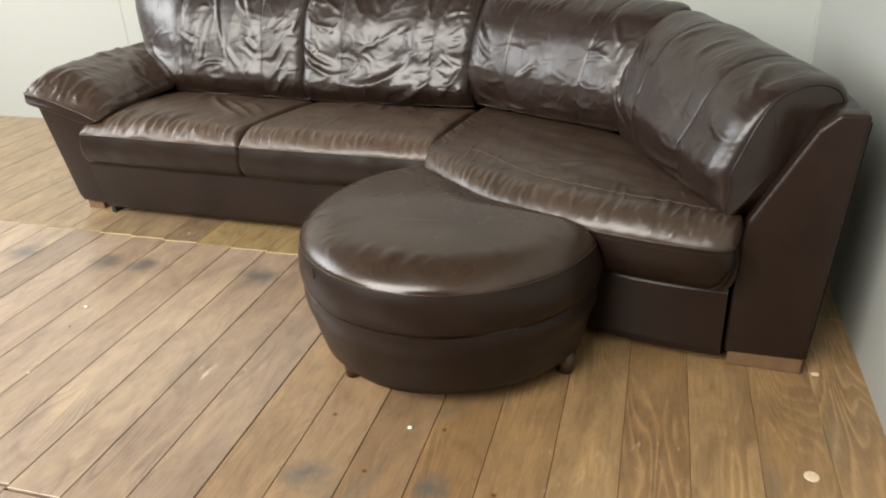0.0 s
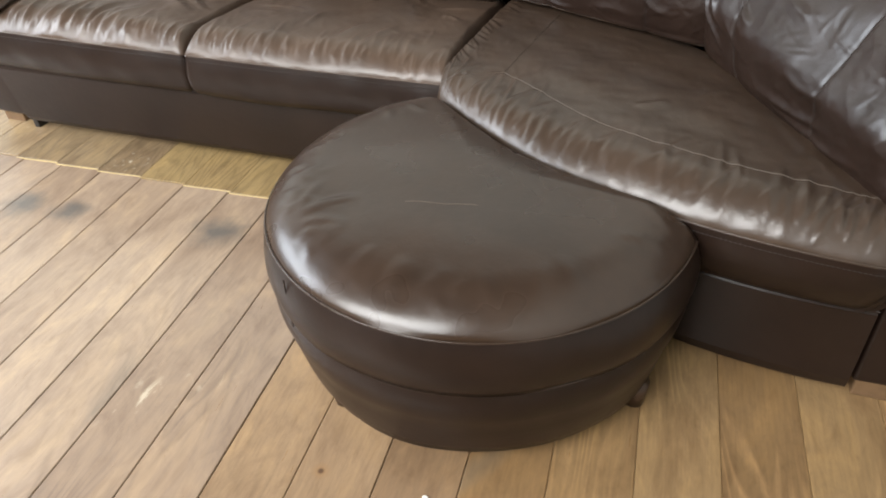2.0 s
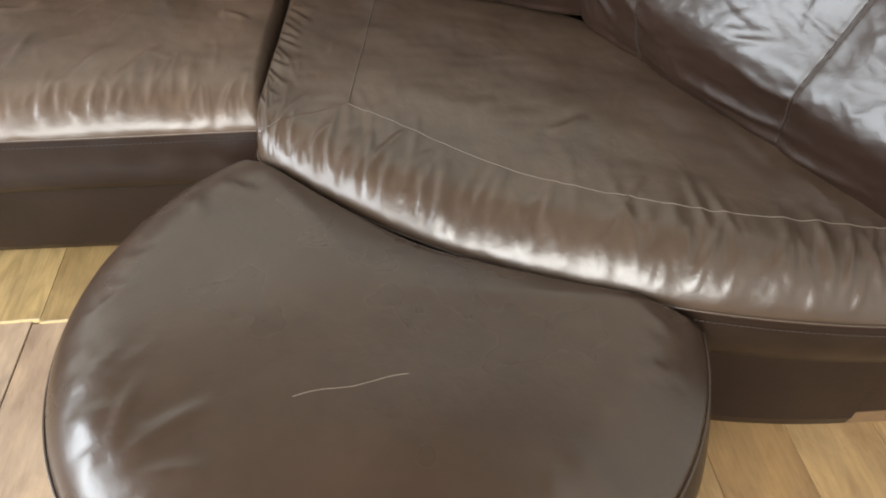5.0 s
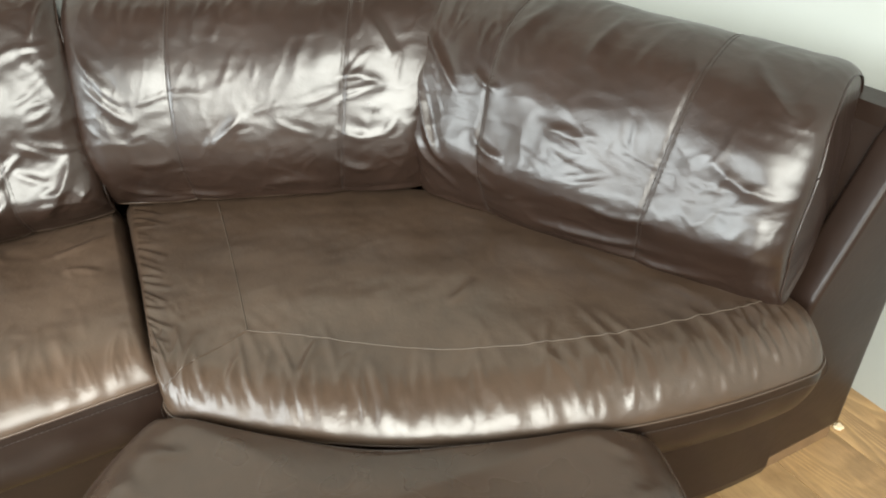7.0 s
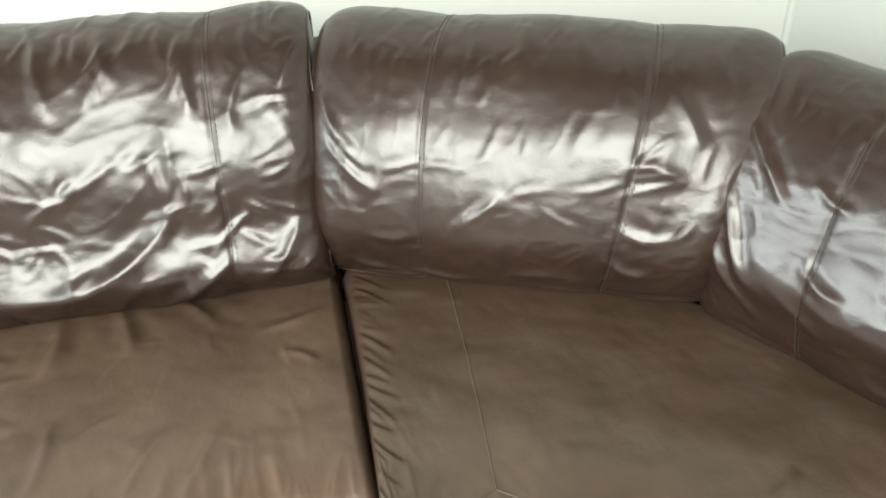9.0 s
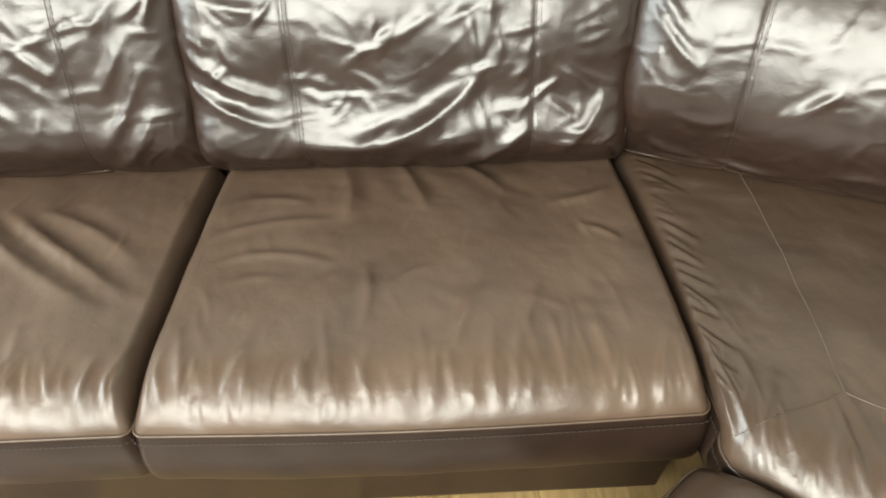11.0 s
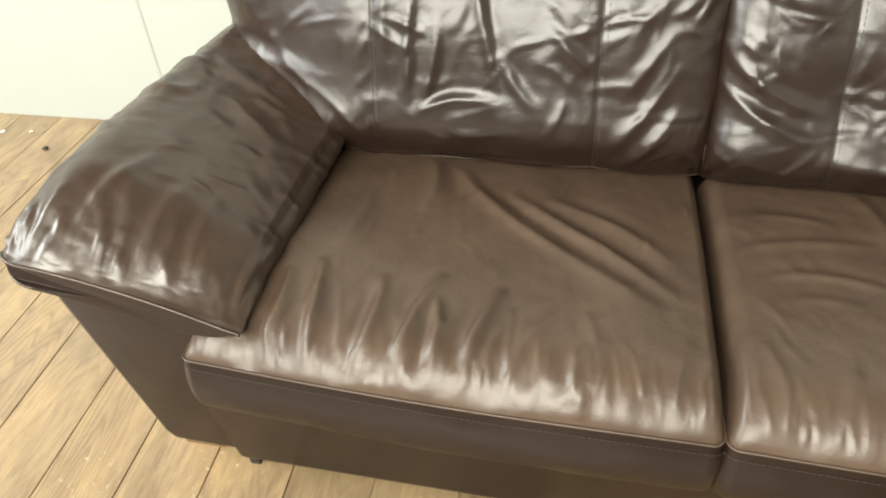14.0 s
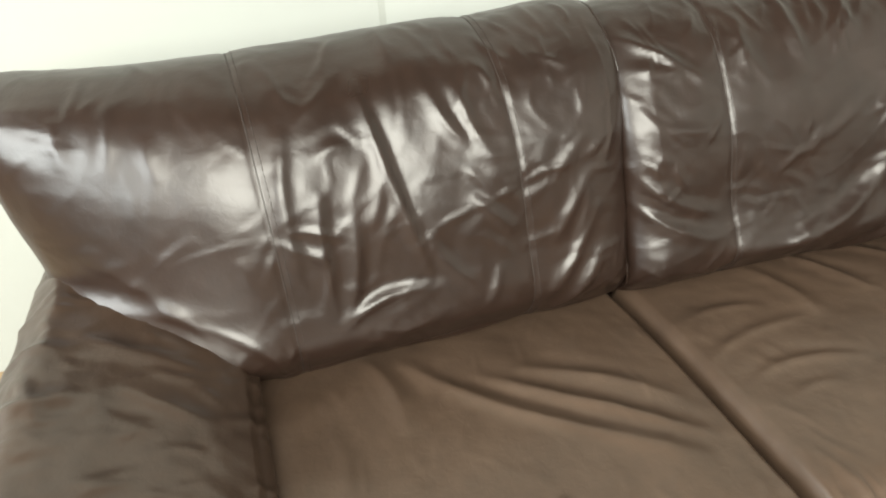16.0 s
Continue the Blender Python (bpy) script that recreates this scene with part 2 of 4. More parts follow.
LAMINATE_MID = laminate("mottled_brown_laminate", ((0.196, 0.132, 0.075), (0.242, 0.171, 0.098), (0.214, 0.147, 0.083), (0.256, 0.182, 0.105), (0.188, 0.127, 0.073)), False, ((-0.255, 0.085, 0.09), (-0.30, 0.05, 0.05)), flame=0.60, flames=(0.36, 0.54))
LAMINATE_LOOSE = laminate("pale_loose_laminate", ((0.270, 0.182, 0.104), (0.322, 0.227, 0.130), (0.290, 0.198, 0.113), (0.338, 0.240, 0.140), (0.262, 0.176, 0.102)), False, ((-0.80, 0.16, 0.10), (-1.02, 0.10, 0.08)), flame=0.66, gloss=0.7, flames=(0.38, 0.58))

# ---- building helpers ----


def mesh_of(name, verts, faces, mat, smooth=True):
    me = bpy.data.meshes.new(name)
    me.from_pydata([tuple(map(float, v)) for v in verts], [], faces)
    me.materials.append(mat)
    if smooth:
        me.polygons.foreach_set("use_smooth", [True] * len(me.polygons))
    me.update()
    return me


def thing(name, label, category, at=(0, 0, 0), group=""):
    ob = new(name)
    ob.location = at
    return tagged(ob, label, category, group)


def child(name, me, parent, label=""):
    ob = new(name, me)
    ob.parent = parent
    top = parent
    while top.parent:
        top = top.parent
    ob.location = (-top.location) if parent is top else (0, 0, 0)
    return tagged(ob, label) if label else ob


def part(name, bm, mat, parent, label="", smooth=False):
    """One bmesh as one mesh object under a thing or under a part."""
    me = bpy.data.meshes.new(name)
    bm.to_mesh(me)
    bm.free()
    me.materials.append(mat)
    if smooth:
        me.polygons.foreach_set("use_smooth", [True] * len(me.polygons))
    return child(name, me, parent, label)


def grid_faces(nu, nv, start=0, wrap=False, flip=False):
    out = []
    for i in range(nu - 1):
        for j in range(nv if wrap else nv - 1):
            k = (j + 1) % nv
            f = (start + i * nv + j, start + (i + 1) * nv + j, start + (i + 1) * nv + k, start + i * nv + k)
            out.append(f[::-1] if flip else f)
    return out


def box_bm(lo, hi, bevel=0.0, segments=2):
    bm = bmesh.new()
    bmesh.ops.create_cube(bm, size=1.0)
    lo, hi = Vector(lo), Vector(hi)
    for v in bm.verts:
        v.co = Vector(((lo[i] + hi[i]) / 2 + v.co[i] * (hi[i] - lo[i]) for i in range(3)))
    if bevel:
        bmesh.ops.bevel(bm, geom=bm.edges[:], offset=bevel, segments=segments, affect="EDGES", profile=0.5)
    return bm


def tube(points, radius, sides=6):
    """A thin round cord along points."""
    p = np.asarray(points, float)
    t = np.gradient(p, axis=0)
    t /= np.linalg.norm(t, axis=1, keepdims=True) + 1e-9
    up = np.where(np.abs(t[:, 2:3]) > 0.9, np.array([[1.0, 0, 0]]), np.array([[0, 0, 1.0]]))
    a = np.cross(t, up)
    a /= np.linalg.norm(a, axis=1, keepdims=True) + 1e-9
    b = np.cross(t, a)
    ang = np.linspace(0, 2 * np.pi, sides, endpoint=False)
    v = p[:, None] + radius * (np.cos(ang)[None, :, None] * a[:, None] + np.sin(ang)[None, :, None] * b[:, None])
    return v.reshape(-1, 3), grid_faces(len(p), sides, 0, True)


def dashes(points, radius, length, gap):
    """Short stitches laid along points."""
    p = np.asarray(points, float)
    run = np.r_[0, np.cumsum(np.linalg.norm(np.diff(p, axis=0), axis=1))]
    verts, faces, at = [], [], 0.0
    while at + length < run[-1]:
        ss = np.linspace(at, at + length, 3)
        q = np.stack([np.interp(ss, run, p[:, k]) for k in range(3)], 1)
        v, f = tube(q, radius, 5)
        faces += [tuple(i + len(verts) for i in g) for g in f]
        verts += v.tolist()
        at += length + gap
    return verts, faces


def waves(n, low, high, seed):
    r = np.random.default_rng(seed)
    f, a, ph = r.uniform(low, high, n), r.uniform(0, 2 * np.pi, n), r.uniform(0, 2 * np.pi, n)
    return f, a, ph


def swell(x, y, low, high, seed, n=9):
    """Smooth uneven field between about -1 and 1; low and high in waves per metre."""
    f, a, ph = waves(n, low, high, seed)
    s = 0
    for k in range(n):
        s = s + np.sin(2 * np.pi * f[k] * (x * np.cos(a[k]) + y * np.sin(a[k])) + ph[k])
    return s / np.sqrt(n / 2) / 1.6


def creases(x, y, low, high, seed, warp=0.03):
    """Sharp-crested crumple lines, 0 to 1."""
    wx = x + warp * swell(x, y, 2, 6, seed + 1)
    wy = y + warp * swell(x, y, 2, 6, seed + 2)
    return np.clip(1 - 2.2 * np.abs(swell(wx, wy, low, high, seed + 3)), 0, 1) ** 2


def folds(x, y, rows):
    """Raised folds with a hollow at one side. Each row: start, bend and end (x, y), half width, height."""
    ridge, hollow = np.zeros_like(x), np.zeros_like(x)
    tt = np.linspace(0, 1, 14)
    for x0, y0, xm, ym, x1, y1, w, h in rows:
        px = (1 - tt) ** 2 * x0 + 2 * tt * (1 - tt) * xm + tt**2 * x1
        py = (1 - tt) ** 2 * y0 + 2 * tt * (1 - tt) * ym + tt**2 * y1
        reach = 4 * w
        near = (x > px.min() - reach) & (x < px.max() + reach) & (y > py.min() - reach) & (y < py.max() + reach)
        if not near.any():
            continue
        qx, qy = x[near], y[near]
        best, side, along = np.full(qx.shape, 9.0), np.zeros(qx.shape), np.zeros(qx.shape)
        for k in range(13):
            dx, dy = px[k + 1] - px[k], py[k + 1] - py[k]
            l2 = dx * dx + dy * dy + 1e-12
            s = np.clip(((qx - px[k]) * dx + (qy - py[k]) * dy) / l2, 0, 1)
            ex, ey = qx - px[k] - s * dx, qy - py[k] - s * dy
            d = np.hypot(ex, ey)
            closer = d < best
            best = np.where(closer, d, best)
            side = np.where(closer, np.sign(dx * ey - dy * ex), side)
            along = np.where(closer, (k + s) / 13, along)
        d = best * side
        taper = np.clip(np.sin(np.pi * np.clip(along, 0, 1)), 0, 1) ** 0.8
        ridge[near] = np.maximum(ridge[near], h * taper * np.exp(-((np.abs(d) / w) ** 1.5)))
        hollow[near] = np.minimum(hollow[near], -0.28 * h * taper * np.exp(-(((d - 1.9 * w) / (1.3 * w)) ** 2)))
    return ridge + hollow


def stray_folds(n, w, h, seed, way=90.0, spread=35.0, lo=(0.03, 0.02), hi=None, size=(0.03, 0.11), high=0.0035):
    """Random small creases that run about one way (degrees from across)."""
    r = np.random.default_rng(seed)
    hi = hi or (w - 0.03, h)
    rows = []
    for _ in range(n):
        x, y = r.uniform(lo[0], hi[0]), r.uniform(lo[1], hi[1])
        a, l = np.radians(r.normal(way, spread)), r.uniform(*size)
        dx, dy, k = l * np.cos(a), l * np.sin(a), r.uniform(-0.25, 0.25)
        rows.append((x, y, x + dx / 2 - k * dy, y + dy / 2 + k * dx, x + dx, y + dy, r.uniform(0.004, 0.010), high * r.uniform(0.35, 1.2)))
    return rows


def smooth01(x, a, b):
    t = np.clip((x - a) / (b - a), 0, 1)
    return t * t * (3 - 2 * t)


def rolled(e, w):
    k = 1 - np.clip(e / w, 0, 1)
    return np.sqrt(np.clip(1 - k * k, 0, 1))


def spaced(n, fine=0.75):
    """0 to 1 with closer steps near both ends."""
    t = np.linspace(0, 1, n)
    return (1 - fine) * t + fine * (0.5 - 0.5 * np.cos(np.pi * t))

# ---- room ----


def wall_piece(name, lo, hi, mat=WALL, label="smooth cream painted partition wall", parent=None):
    bm = box_bm(lo, hi)
    me = bpy.data.meshes.new(name)
    bm.to_mesh(me)
    bm.free()
    me.materials.append(mat)
    ob = new(name, me)
    if parent:
        ob.parent = parent
        return ob
    return tagged(ob, label, "wall", kind="structure")


T = 0.12


def slanted_wall(name, p, q, out, z0, z1, mat, label):
    """An upright wall between two plan points, thickened towards out."""
    o = Vector((out[0], out[1], 0)) * T
    low = [Vector((*p, z0)), Vector((*q, z0)), Vector((*q, z0)) + o, Vector((*p, z0)) + o]
    verts = low + [v + Vector((0, 0, z1 - z0)) for v in low]
    faces = [(0, 1, 2, 3), (7, 6, 5, 4)] + [(i, i + 4, (i + 1) % 4 + 4, (i + 1) % 4) for i in range(4)]
    me = mesh_of(name, verts, faces, mat, False)
    bm = bmesh.new()
    bm.from_mesh(me)
    bmesh.ops.recalc_face_normals(bm, faces=bm.faces[:])
    bm.to_mesh(me)
    bm.free()
    return tagged(new(name, me), label, "wall", kind="structure")


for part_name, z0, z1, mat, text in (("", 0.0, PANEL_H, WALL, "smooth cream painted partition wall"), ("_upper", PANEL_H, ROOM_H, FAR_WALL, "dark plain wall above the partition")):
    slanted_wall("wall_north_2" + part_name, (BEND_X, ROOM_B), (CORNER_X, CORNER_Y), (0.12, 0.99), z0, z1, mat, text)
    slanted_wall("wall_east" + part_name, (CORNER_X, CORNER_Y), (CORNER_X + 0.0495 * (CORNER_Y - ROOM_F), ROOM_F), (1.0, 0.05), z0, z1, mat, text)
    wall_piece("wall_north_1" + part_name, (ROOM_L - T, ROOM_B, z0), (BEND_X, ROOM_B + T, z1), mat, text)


def pierced_wall(name, along_x, at, a0, a1, o0, o1, z0, z1, outward, mat=WALL):
    """A wall with one window opening, built of four blocks in one mesh."""
    bm = bmesh.new()
    d0, d1 = (at, at + outward * T) if outward > 0 else (at + outward * T, at)
    for p, q, lo, hi in ((a0, o0, 0, ROOM_H), (o1, a1, 0, ROOM_H), (o0, o1, 0, z0), (o0, o1, z1, ROOM_H)):
        b2 = box_bm((p, d0, lo), (q, d1, hi)) if along_x else box_bm((d0, p, lo), (d1, q, hi))
        me = bpy.data.meshes.new("piece")
        b2.to_mesh(me)
        b2.free()
        bm.from_mesh(me)
        bpy.data.meshes.remove(me)
    me = bpy.data.meshes.new(name)
    bm.to_mesh(me)
    bm.free()
    me.materials.append(mat)
    return tagged(new(name, me), "unseen hall wall kept dark, with a wide window opening", "wall", kind="structure")


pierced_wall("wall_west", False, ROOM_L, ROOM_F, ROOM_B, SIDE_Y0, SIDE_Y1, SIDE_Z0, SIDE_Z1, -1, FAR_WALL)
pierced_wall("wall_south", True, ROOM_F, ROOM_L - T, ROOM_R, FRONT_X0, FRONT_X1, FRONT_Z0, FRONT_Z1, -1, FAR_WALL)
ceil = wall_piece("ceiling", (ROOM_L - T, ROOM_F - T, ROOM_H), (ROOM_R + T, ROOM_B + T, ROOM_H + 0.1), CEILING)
tagged(ceil, "unseen flat hall ceiling kept dark", "ceiling", kind="structure")
for i, (x, w) in enumerate(((-0.205, 0.008), (-1.54, 0.004))):
    wall_piece("trim", (x - w, ROOM_B - 0.0012, 0), (x + w, ROOM_B, PANEL_H), STRIP, "thin painted joint strip between wall panels")
cv, cf = tube([(CORNER_X, CORNER_Y, z) for z in (0.0, 1.0, 2.0, PANEL_H)], 0.014, 12)
tagged(new("trim", mesh_of("trim", cv, cf, STRIP)), "narrow rounded corner strip between painted walls", "trim", kind="structure")


# ---- sofa: seats ----
ARC_X, ARC_Y, ARC_R = 1.72, 0.89, 1.285
sofa = thing("sectional_sofa", "dark brown creased leather corner sofa with rounded chaise end", "sofa", (0.5, 0.6, 0.0))


def sample(grid, us, vs, u, v):
    """The place on a built grid at parameters u, v (arrays)."""
    iu, iv = np.interp(u, us, np.arange(len(us))), np.interp(v, vs, np.arange(len(vs)))
    i, j = np.minimum(iu.astype(int), len(us) - 2), np.minimum(iv.astype(int), len(vs) - 2)
    a, b = (iu - i)[:, None], (iv - j)[:, None]
    return (1 - a) * ((1 - b) * grid[i, j] + b * grid[i, j + 1]) + a * ((1 - b) * grid[i + 1, j] + b * grid[i + 1, j + 1])


def gathers(width, seed, step=0.022, reach=0.10, high=0.0030, lo=0.02, hi=0.98, wide=1.0):
    """Short puckers that run back from a front edge."""
    r = np.random.default_rng(seed)
    rows, x = [], lo * width
    while x < hi * width:
        l = reach * r.uniform(0.35, 1.25)
        k = r.uniform(-0.36, 0.40)
        y0 = r.uniform(0.004, 0.03)
        rows.append((x, y0, x + k * l * 0.3, y0 + l * 0.5, x + k * l, y0 + l, wide * r.uniform(0.0040, 0.0075), high * r.uniform(0.4, 1.2)))
        x += step * r.uniform(0.5, 1.6)
    return rows


def seat_cushion(plan, width, depth, rows, seed, low=0.257, rim=0.372, puff=0.055, crown=0.016, nu=240, nv=150, overhang=0.0, sag=0.050, label="", mat=LEATHER_WORN_LIT, roll=0.034, dip=0.070, ruck=1.0, lean=0.0):
    us, vs = spaced(nu, 0.6), spaced(nv, 0.6)
    u, v = np.meshgrid(us, vs, indexing="ij")
    x, y = plan(u, v)
    d = depth(u)
    X, Y = u * width, v * d
    edge = np.minimum(X, width - X)
    z = rim + puff * rolled(Y, 0.095) ** 1.35 * rolled(width - X, 0.022) * rolled(X, roll)
    z += crown * np.sin(np.pi * np.clip(u, 0, 1)) ** 0.5 * np.sin(np.pi * np.clip(0.12 + 0.85 * v, 0, 1))
    z += lean * (1 - u) * v
    z -= sag * v**1.7 + 0.045 * smooth01(Y - d, -dip, 0.050 - dip)
    fade = rolled(Y, 0.03) * rolled(edge, 0.03)
    tuck = rolled(Y, 0.010) * (folds(X, Y, gathers(width, seed + 70, 0.011, 0.060, 0.0026, wide=0.7)) + folds(X, Y, gathers(width, seed + 75, 0.034, 0.12, 0.0036, wide=1.4)))
    tuck += rolled(Y, 0.010) * (1 - smooth01(Y, 0.03, 0.09)) * (0.0010 * swell(X, Y * 0.5, 14, 34, seed + 78, 16) + 0.0020 * swell(X, 0.3 * Y, 3, 11, seed + 79, 12))
    tuck *= ruck
    fx, fy = plan(u, 0 * v)
    gx, gy = plan(u, 0 * v + 0.1)
    away = np.hypot(fx - gx, fy - gy)
    near = 1 - smooth01(Y, 0.03, 0.10)
    x, y = x + tuck * near * (fx - gx) / away, y + tuck * near * (fy - gy) / away
    z += tuck * (1 - 0.4 * near)
    z += fade * folds(X, Y, rows)
    z += fade * folds(X, Y, stray_folds(46, width, 0.5, seed + 3, 80, 30, high=0.0009))
    z += fade * (0.0030 * swell(X, Y, 1.0, 4.5, seed + 40) + 0.0009 * swell(X, Y, 5, 12, seed + 44, 14) + 0.00022 * swell(X, Y, 16, 34, seed + 47, 16))
    top = np.stack([x, y, z], -1)
    verts = top.reshape(-1, 3).tolist()
    faces = grid_faces(nu, nv)
    ring = np.concatenate([top[0, ::-1], top[1:, 0], top[-1, 1:]])
    out = np.gradient(ring[:, :2], axis=0)
    out /= np.linalg.norm(out, axis=1, keepdims=True) + 1e-9
    out = np.stack([out[:, 1], -out[:, 0]], 1)
    run = np.r_[0, np.cumsum(np.linalg.norm(np.diff(ring[:, :2], axis=0), axis=1))]
    at_front = smooth01(np.arange(len(ring)), nv - 6, nv + 6) * (1 - smooth01(np.arange(len(ring)), len(ring) - nv - 6, len(ring) - nv + 6))
    nb, side = 16, []
    for k in range(nb):
        q = k / (nb - 1)
        bulge = 0.012 * np.sin(np.pi * q) - 0.004 * q - 0.010 * max(0.0, (q - 0.8) / 0.2) ** 2 - overhang * at_front * q**1.5
        wob = 0.0016 * swell(run, q * 0.12 + 0 * run, 3, 14, seed + 60) * np.sin(np.pi * q)
        p = ring[:, :2] + out * (bulge + wob)[:, None]
        zz = ring[:, 2] + (low + 0.003 * swell(run, 0 * run, 1, 3, seed + 5) - ring[:, 2]) * q
        side += np.c_[p, zz].tolist()
    n = len(ring)
    side_faces = [(k * n + i, (k + 1) * n + i, (k + 1) * n + i + 1, k * n + i + 1) for k in range(nb - 1) for i in range(n - 1)]
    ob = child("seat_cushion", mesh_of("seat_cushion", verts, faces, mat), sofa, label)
    # the side band gets the darker leather, which paints its shade in
    child("boxing", mesh_of("boxing", side, side_faces, LEATHER_SHADED), ob, "brown leather side band of the cushion, shade in its colour")
    front = ring[nv // 4 : len(ring) - nv // 4].copy()
    front[:, :2] += 0.0015 * out[nv // 4 : len(ring) - nv // 4]
    cv, cf = tube(front + [0, 0, 0.0006], 0.0019)
    child("piping", mesh_of("piping", cv, cf, mat), ob)
    low_line = front.copy()
    low_line[:, :2] += 0.0065 * out[nv // 4 : len(ring) - nv // 4]
    low_line[:, 2] -= 0.010
    cv, cf = dashes(low_line, 0.0007, 0.005, 0.003)
    tagged(child("stitching", mesh_of("stitching", cv, cf, THREAD), ob), kind="stuff")
    return ob, top, us, vs


def straight_plan(x0, x1, b0, b1, yf0, yf1, yb, r=0.016):
    w = x1 - x0

    def plan(u, v):
        e = np.minimum(u, 1 - u) * w
        corner = r * (1 - rolled(e, r))
        bow = -0.012 * np.sin(np.pi * u)
        yy0 = yf0 + (yf1 - yf0) * u + corner + bow
        return (x0 + u * w) * (1 - v) + (b0 + u * (b1 - b0)) * v, yy0 + (yb - yy0) * v

    return plan


S1 = [
    (0.200, 0.010, 0.190, 0.100, 0.160, 0.195, 0.012, 0.011), (0.270, 0.010, 0.290, 0.090, 0.268, 0.175, 0.011, 0.010),
    (0.340, 0.005, 0.325, 0.100, 0.362, 0.190, 0.011, 0.011), (0.378, 0.005, 0.385, 0.080, 0.355, 0.150, 0.010, 0.009),
    (0.420, 0.005, 0.422, 0.090, 0.455, 0.175, 0.011, 0.010), (0.130, 0.020, 0.145, 0.090, 0.115, 0.165, 0.012, 0.009),
    (0.480, 0.010, 0.495, 0.080, 0.530, 0.135, 0.012, 0.006), (0.560, 0.010, 0.570, 0.060, 0.605, 0.105, 0.012, 0.005),
    (0.070, 0.030, 0.080, 0.090, 0.060, 0.150, 0.012, 0.007),
    (0.24, 0.55, 0.30, 0.44, 0.28, 0.34, 0.018, 0.008), (0.30, 0.52, 0.39, 0.345, 0.685, 0.165, 0.015, 0.0085),
    (0.41, 0.44, 0.54, 0.325, 0.715, 0.195, 0.013, 0.008), (0.48, 0.43, 0.60, 0.375, 0.71, 0.27, 0.013, 0.0055),
    (0.30, 0.50, 0.44, 0.34, 0.55, 0.28, 0.015, 0.006), (0.17, 0.40, 0.20, 0.30, 0.17, 0.22, 0.016, 0.004),
]
S2 = [
    (0.03, 0.33, 0.10, 0.39, 0.25, 0.37, 0.010, 0.003), (0.06, 0.27, 0.15, 0.32, 0.26, 0.25, 0.009, 0.0035),
    (0.09, 0.22, 0.14, 0.25, 0.19, 0.22, 0.008, 0.002), (0.06, 0.44, 0.14, 0.46, 0.20, 0.42, 0.012, 0.004),
    (0.24, 0.55, 0.28, 0.44, 0.26, 0.36, 0.016, 0.006), (0.34, 0.56, 0.38, 0.48, 0.40, 0.38, 0.014, 0.006),
    (0.44, 0.57, 0.50, 0.50, 0.54, 0.42, 0.013, 0.005), (0.64, 0.33, 0.68, 0.32, 0.70, 0.28, 0.008, 0.004),
    (0.60, 0.40, 0.67, 0.40, 0.72, 0.44, 0.012, 0.005), (0.30, 0.12, 0.32, 0.18, 0.30, 0.26, 0.009, 0.004),
    (0.43, 0.08, 0.44, 0.14, 0.48, 0.20, 0.009, 0.004), (0.52, 0.08, 0.53, 0.14, 0.56, 0.19, 0.009, 0.004),
]
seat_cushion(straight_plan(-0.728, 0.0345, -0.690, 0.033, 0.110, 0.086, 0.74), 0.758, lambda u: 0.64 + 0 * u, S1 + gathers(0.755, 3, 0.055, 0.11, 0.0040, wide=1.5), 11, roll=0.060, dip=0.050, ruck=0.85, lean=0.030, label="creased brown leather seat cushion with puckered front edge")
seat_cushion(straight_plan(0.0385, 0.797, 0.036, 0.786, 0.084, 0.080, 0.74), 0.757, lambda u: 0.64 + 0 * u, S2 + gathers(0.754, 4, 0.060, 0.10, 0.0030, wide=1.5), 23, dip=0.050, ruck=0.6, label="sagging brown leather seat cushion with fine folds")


def chaise_plan(u, v):
    a = np.radians(-137.6 + 48.1 * u)
    e = np.minimum(u, 1 - u) * 1.06
    r = ARC_R - 0.05 * (1 - rolled(e, 0.06))
    fx, fy = ARC_X + r * np.cos(a), ARC_Y + r * np.sin(a)
    k = u
    bx = (1 - k) ** 2 * 0.790 + 2 * k * (1 - k) * 1.56 + k * k * 1.765
    by = (1 - k) ** 2 * 0.740 + 2 * k * (1 - k) * 0.60 + k * k * -0.23
    return fx + (bx - fx) * v, fy + (by - fy) * v


def chaise_depth(u):
    fx, fy = chaise_plan(u, 0 * u)
    bx, by = chaise_plan(u, 0 * u + 1)
    return np.hypot(bx - fx, by - fy)


side_r = np.random.default_rng(91)
SIDE = [(0.012, q, 0.03, q + 0.012, 0.045 + 0.03 * side_r.uniform(), q + side_r.uniform(-0.03, 0.03), 0.006, 0.0042 * side_r.uniform(0.4, 1.3)) for q in np.cumsum(side_r.uniform(0.012, 0.035, 24)) + 0.06]
S3 = SIDE + gathers(1.06, 5, 0.015, 0.16, 0.0036, wide=1.1) + [
    (0.50, 0.24, 0.53, 0.25, 0.55, 0.30, 0.008, 0.005), (0.93, 0.06, 0.96, 0.08, 0.95, 0.13, 0.007, 0.005),
]
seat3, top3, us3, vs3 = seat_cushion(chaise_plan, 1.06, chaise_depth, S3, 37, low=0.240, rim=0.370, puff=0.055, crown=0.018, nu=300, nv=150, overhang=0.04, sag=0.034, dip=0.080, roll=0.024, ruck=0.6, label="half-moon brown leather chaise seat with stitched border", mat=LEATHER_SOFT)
uu = np.linspace(0.180, 0.955, 160)
line = sample(top3, us3, vs3, uu, np.minimum((0.172 - 0.032 * smooth01(uu, 0.18, 0.50) - 0.022 * (uu - 0.18) / 0.775) / chaise_depth(uu), 0.98))
vv = np.linspace(0.172 / chaise_depth(np.array([0.180]))[0], 0.97, 60)
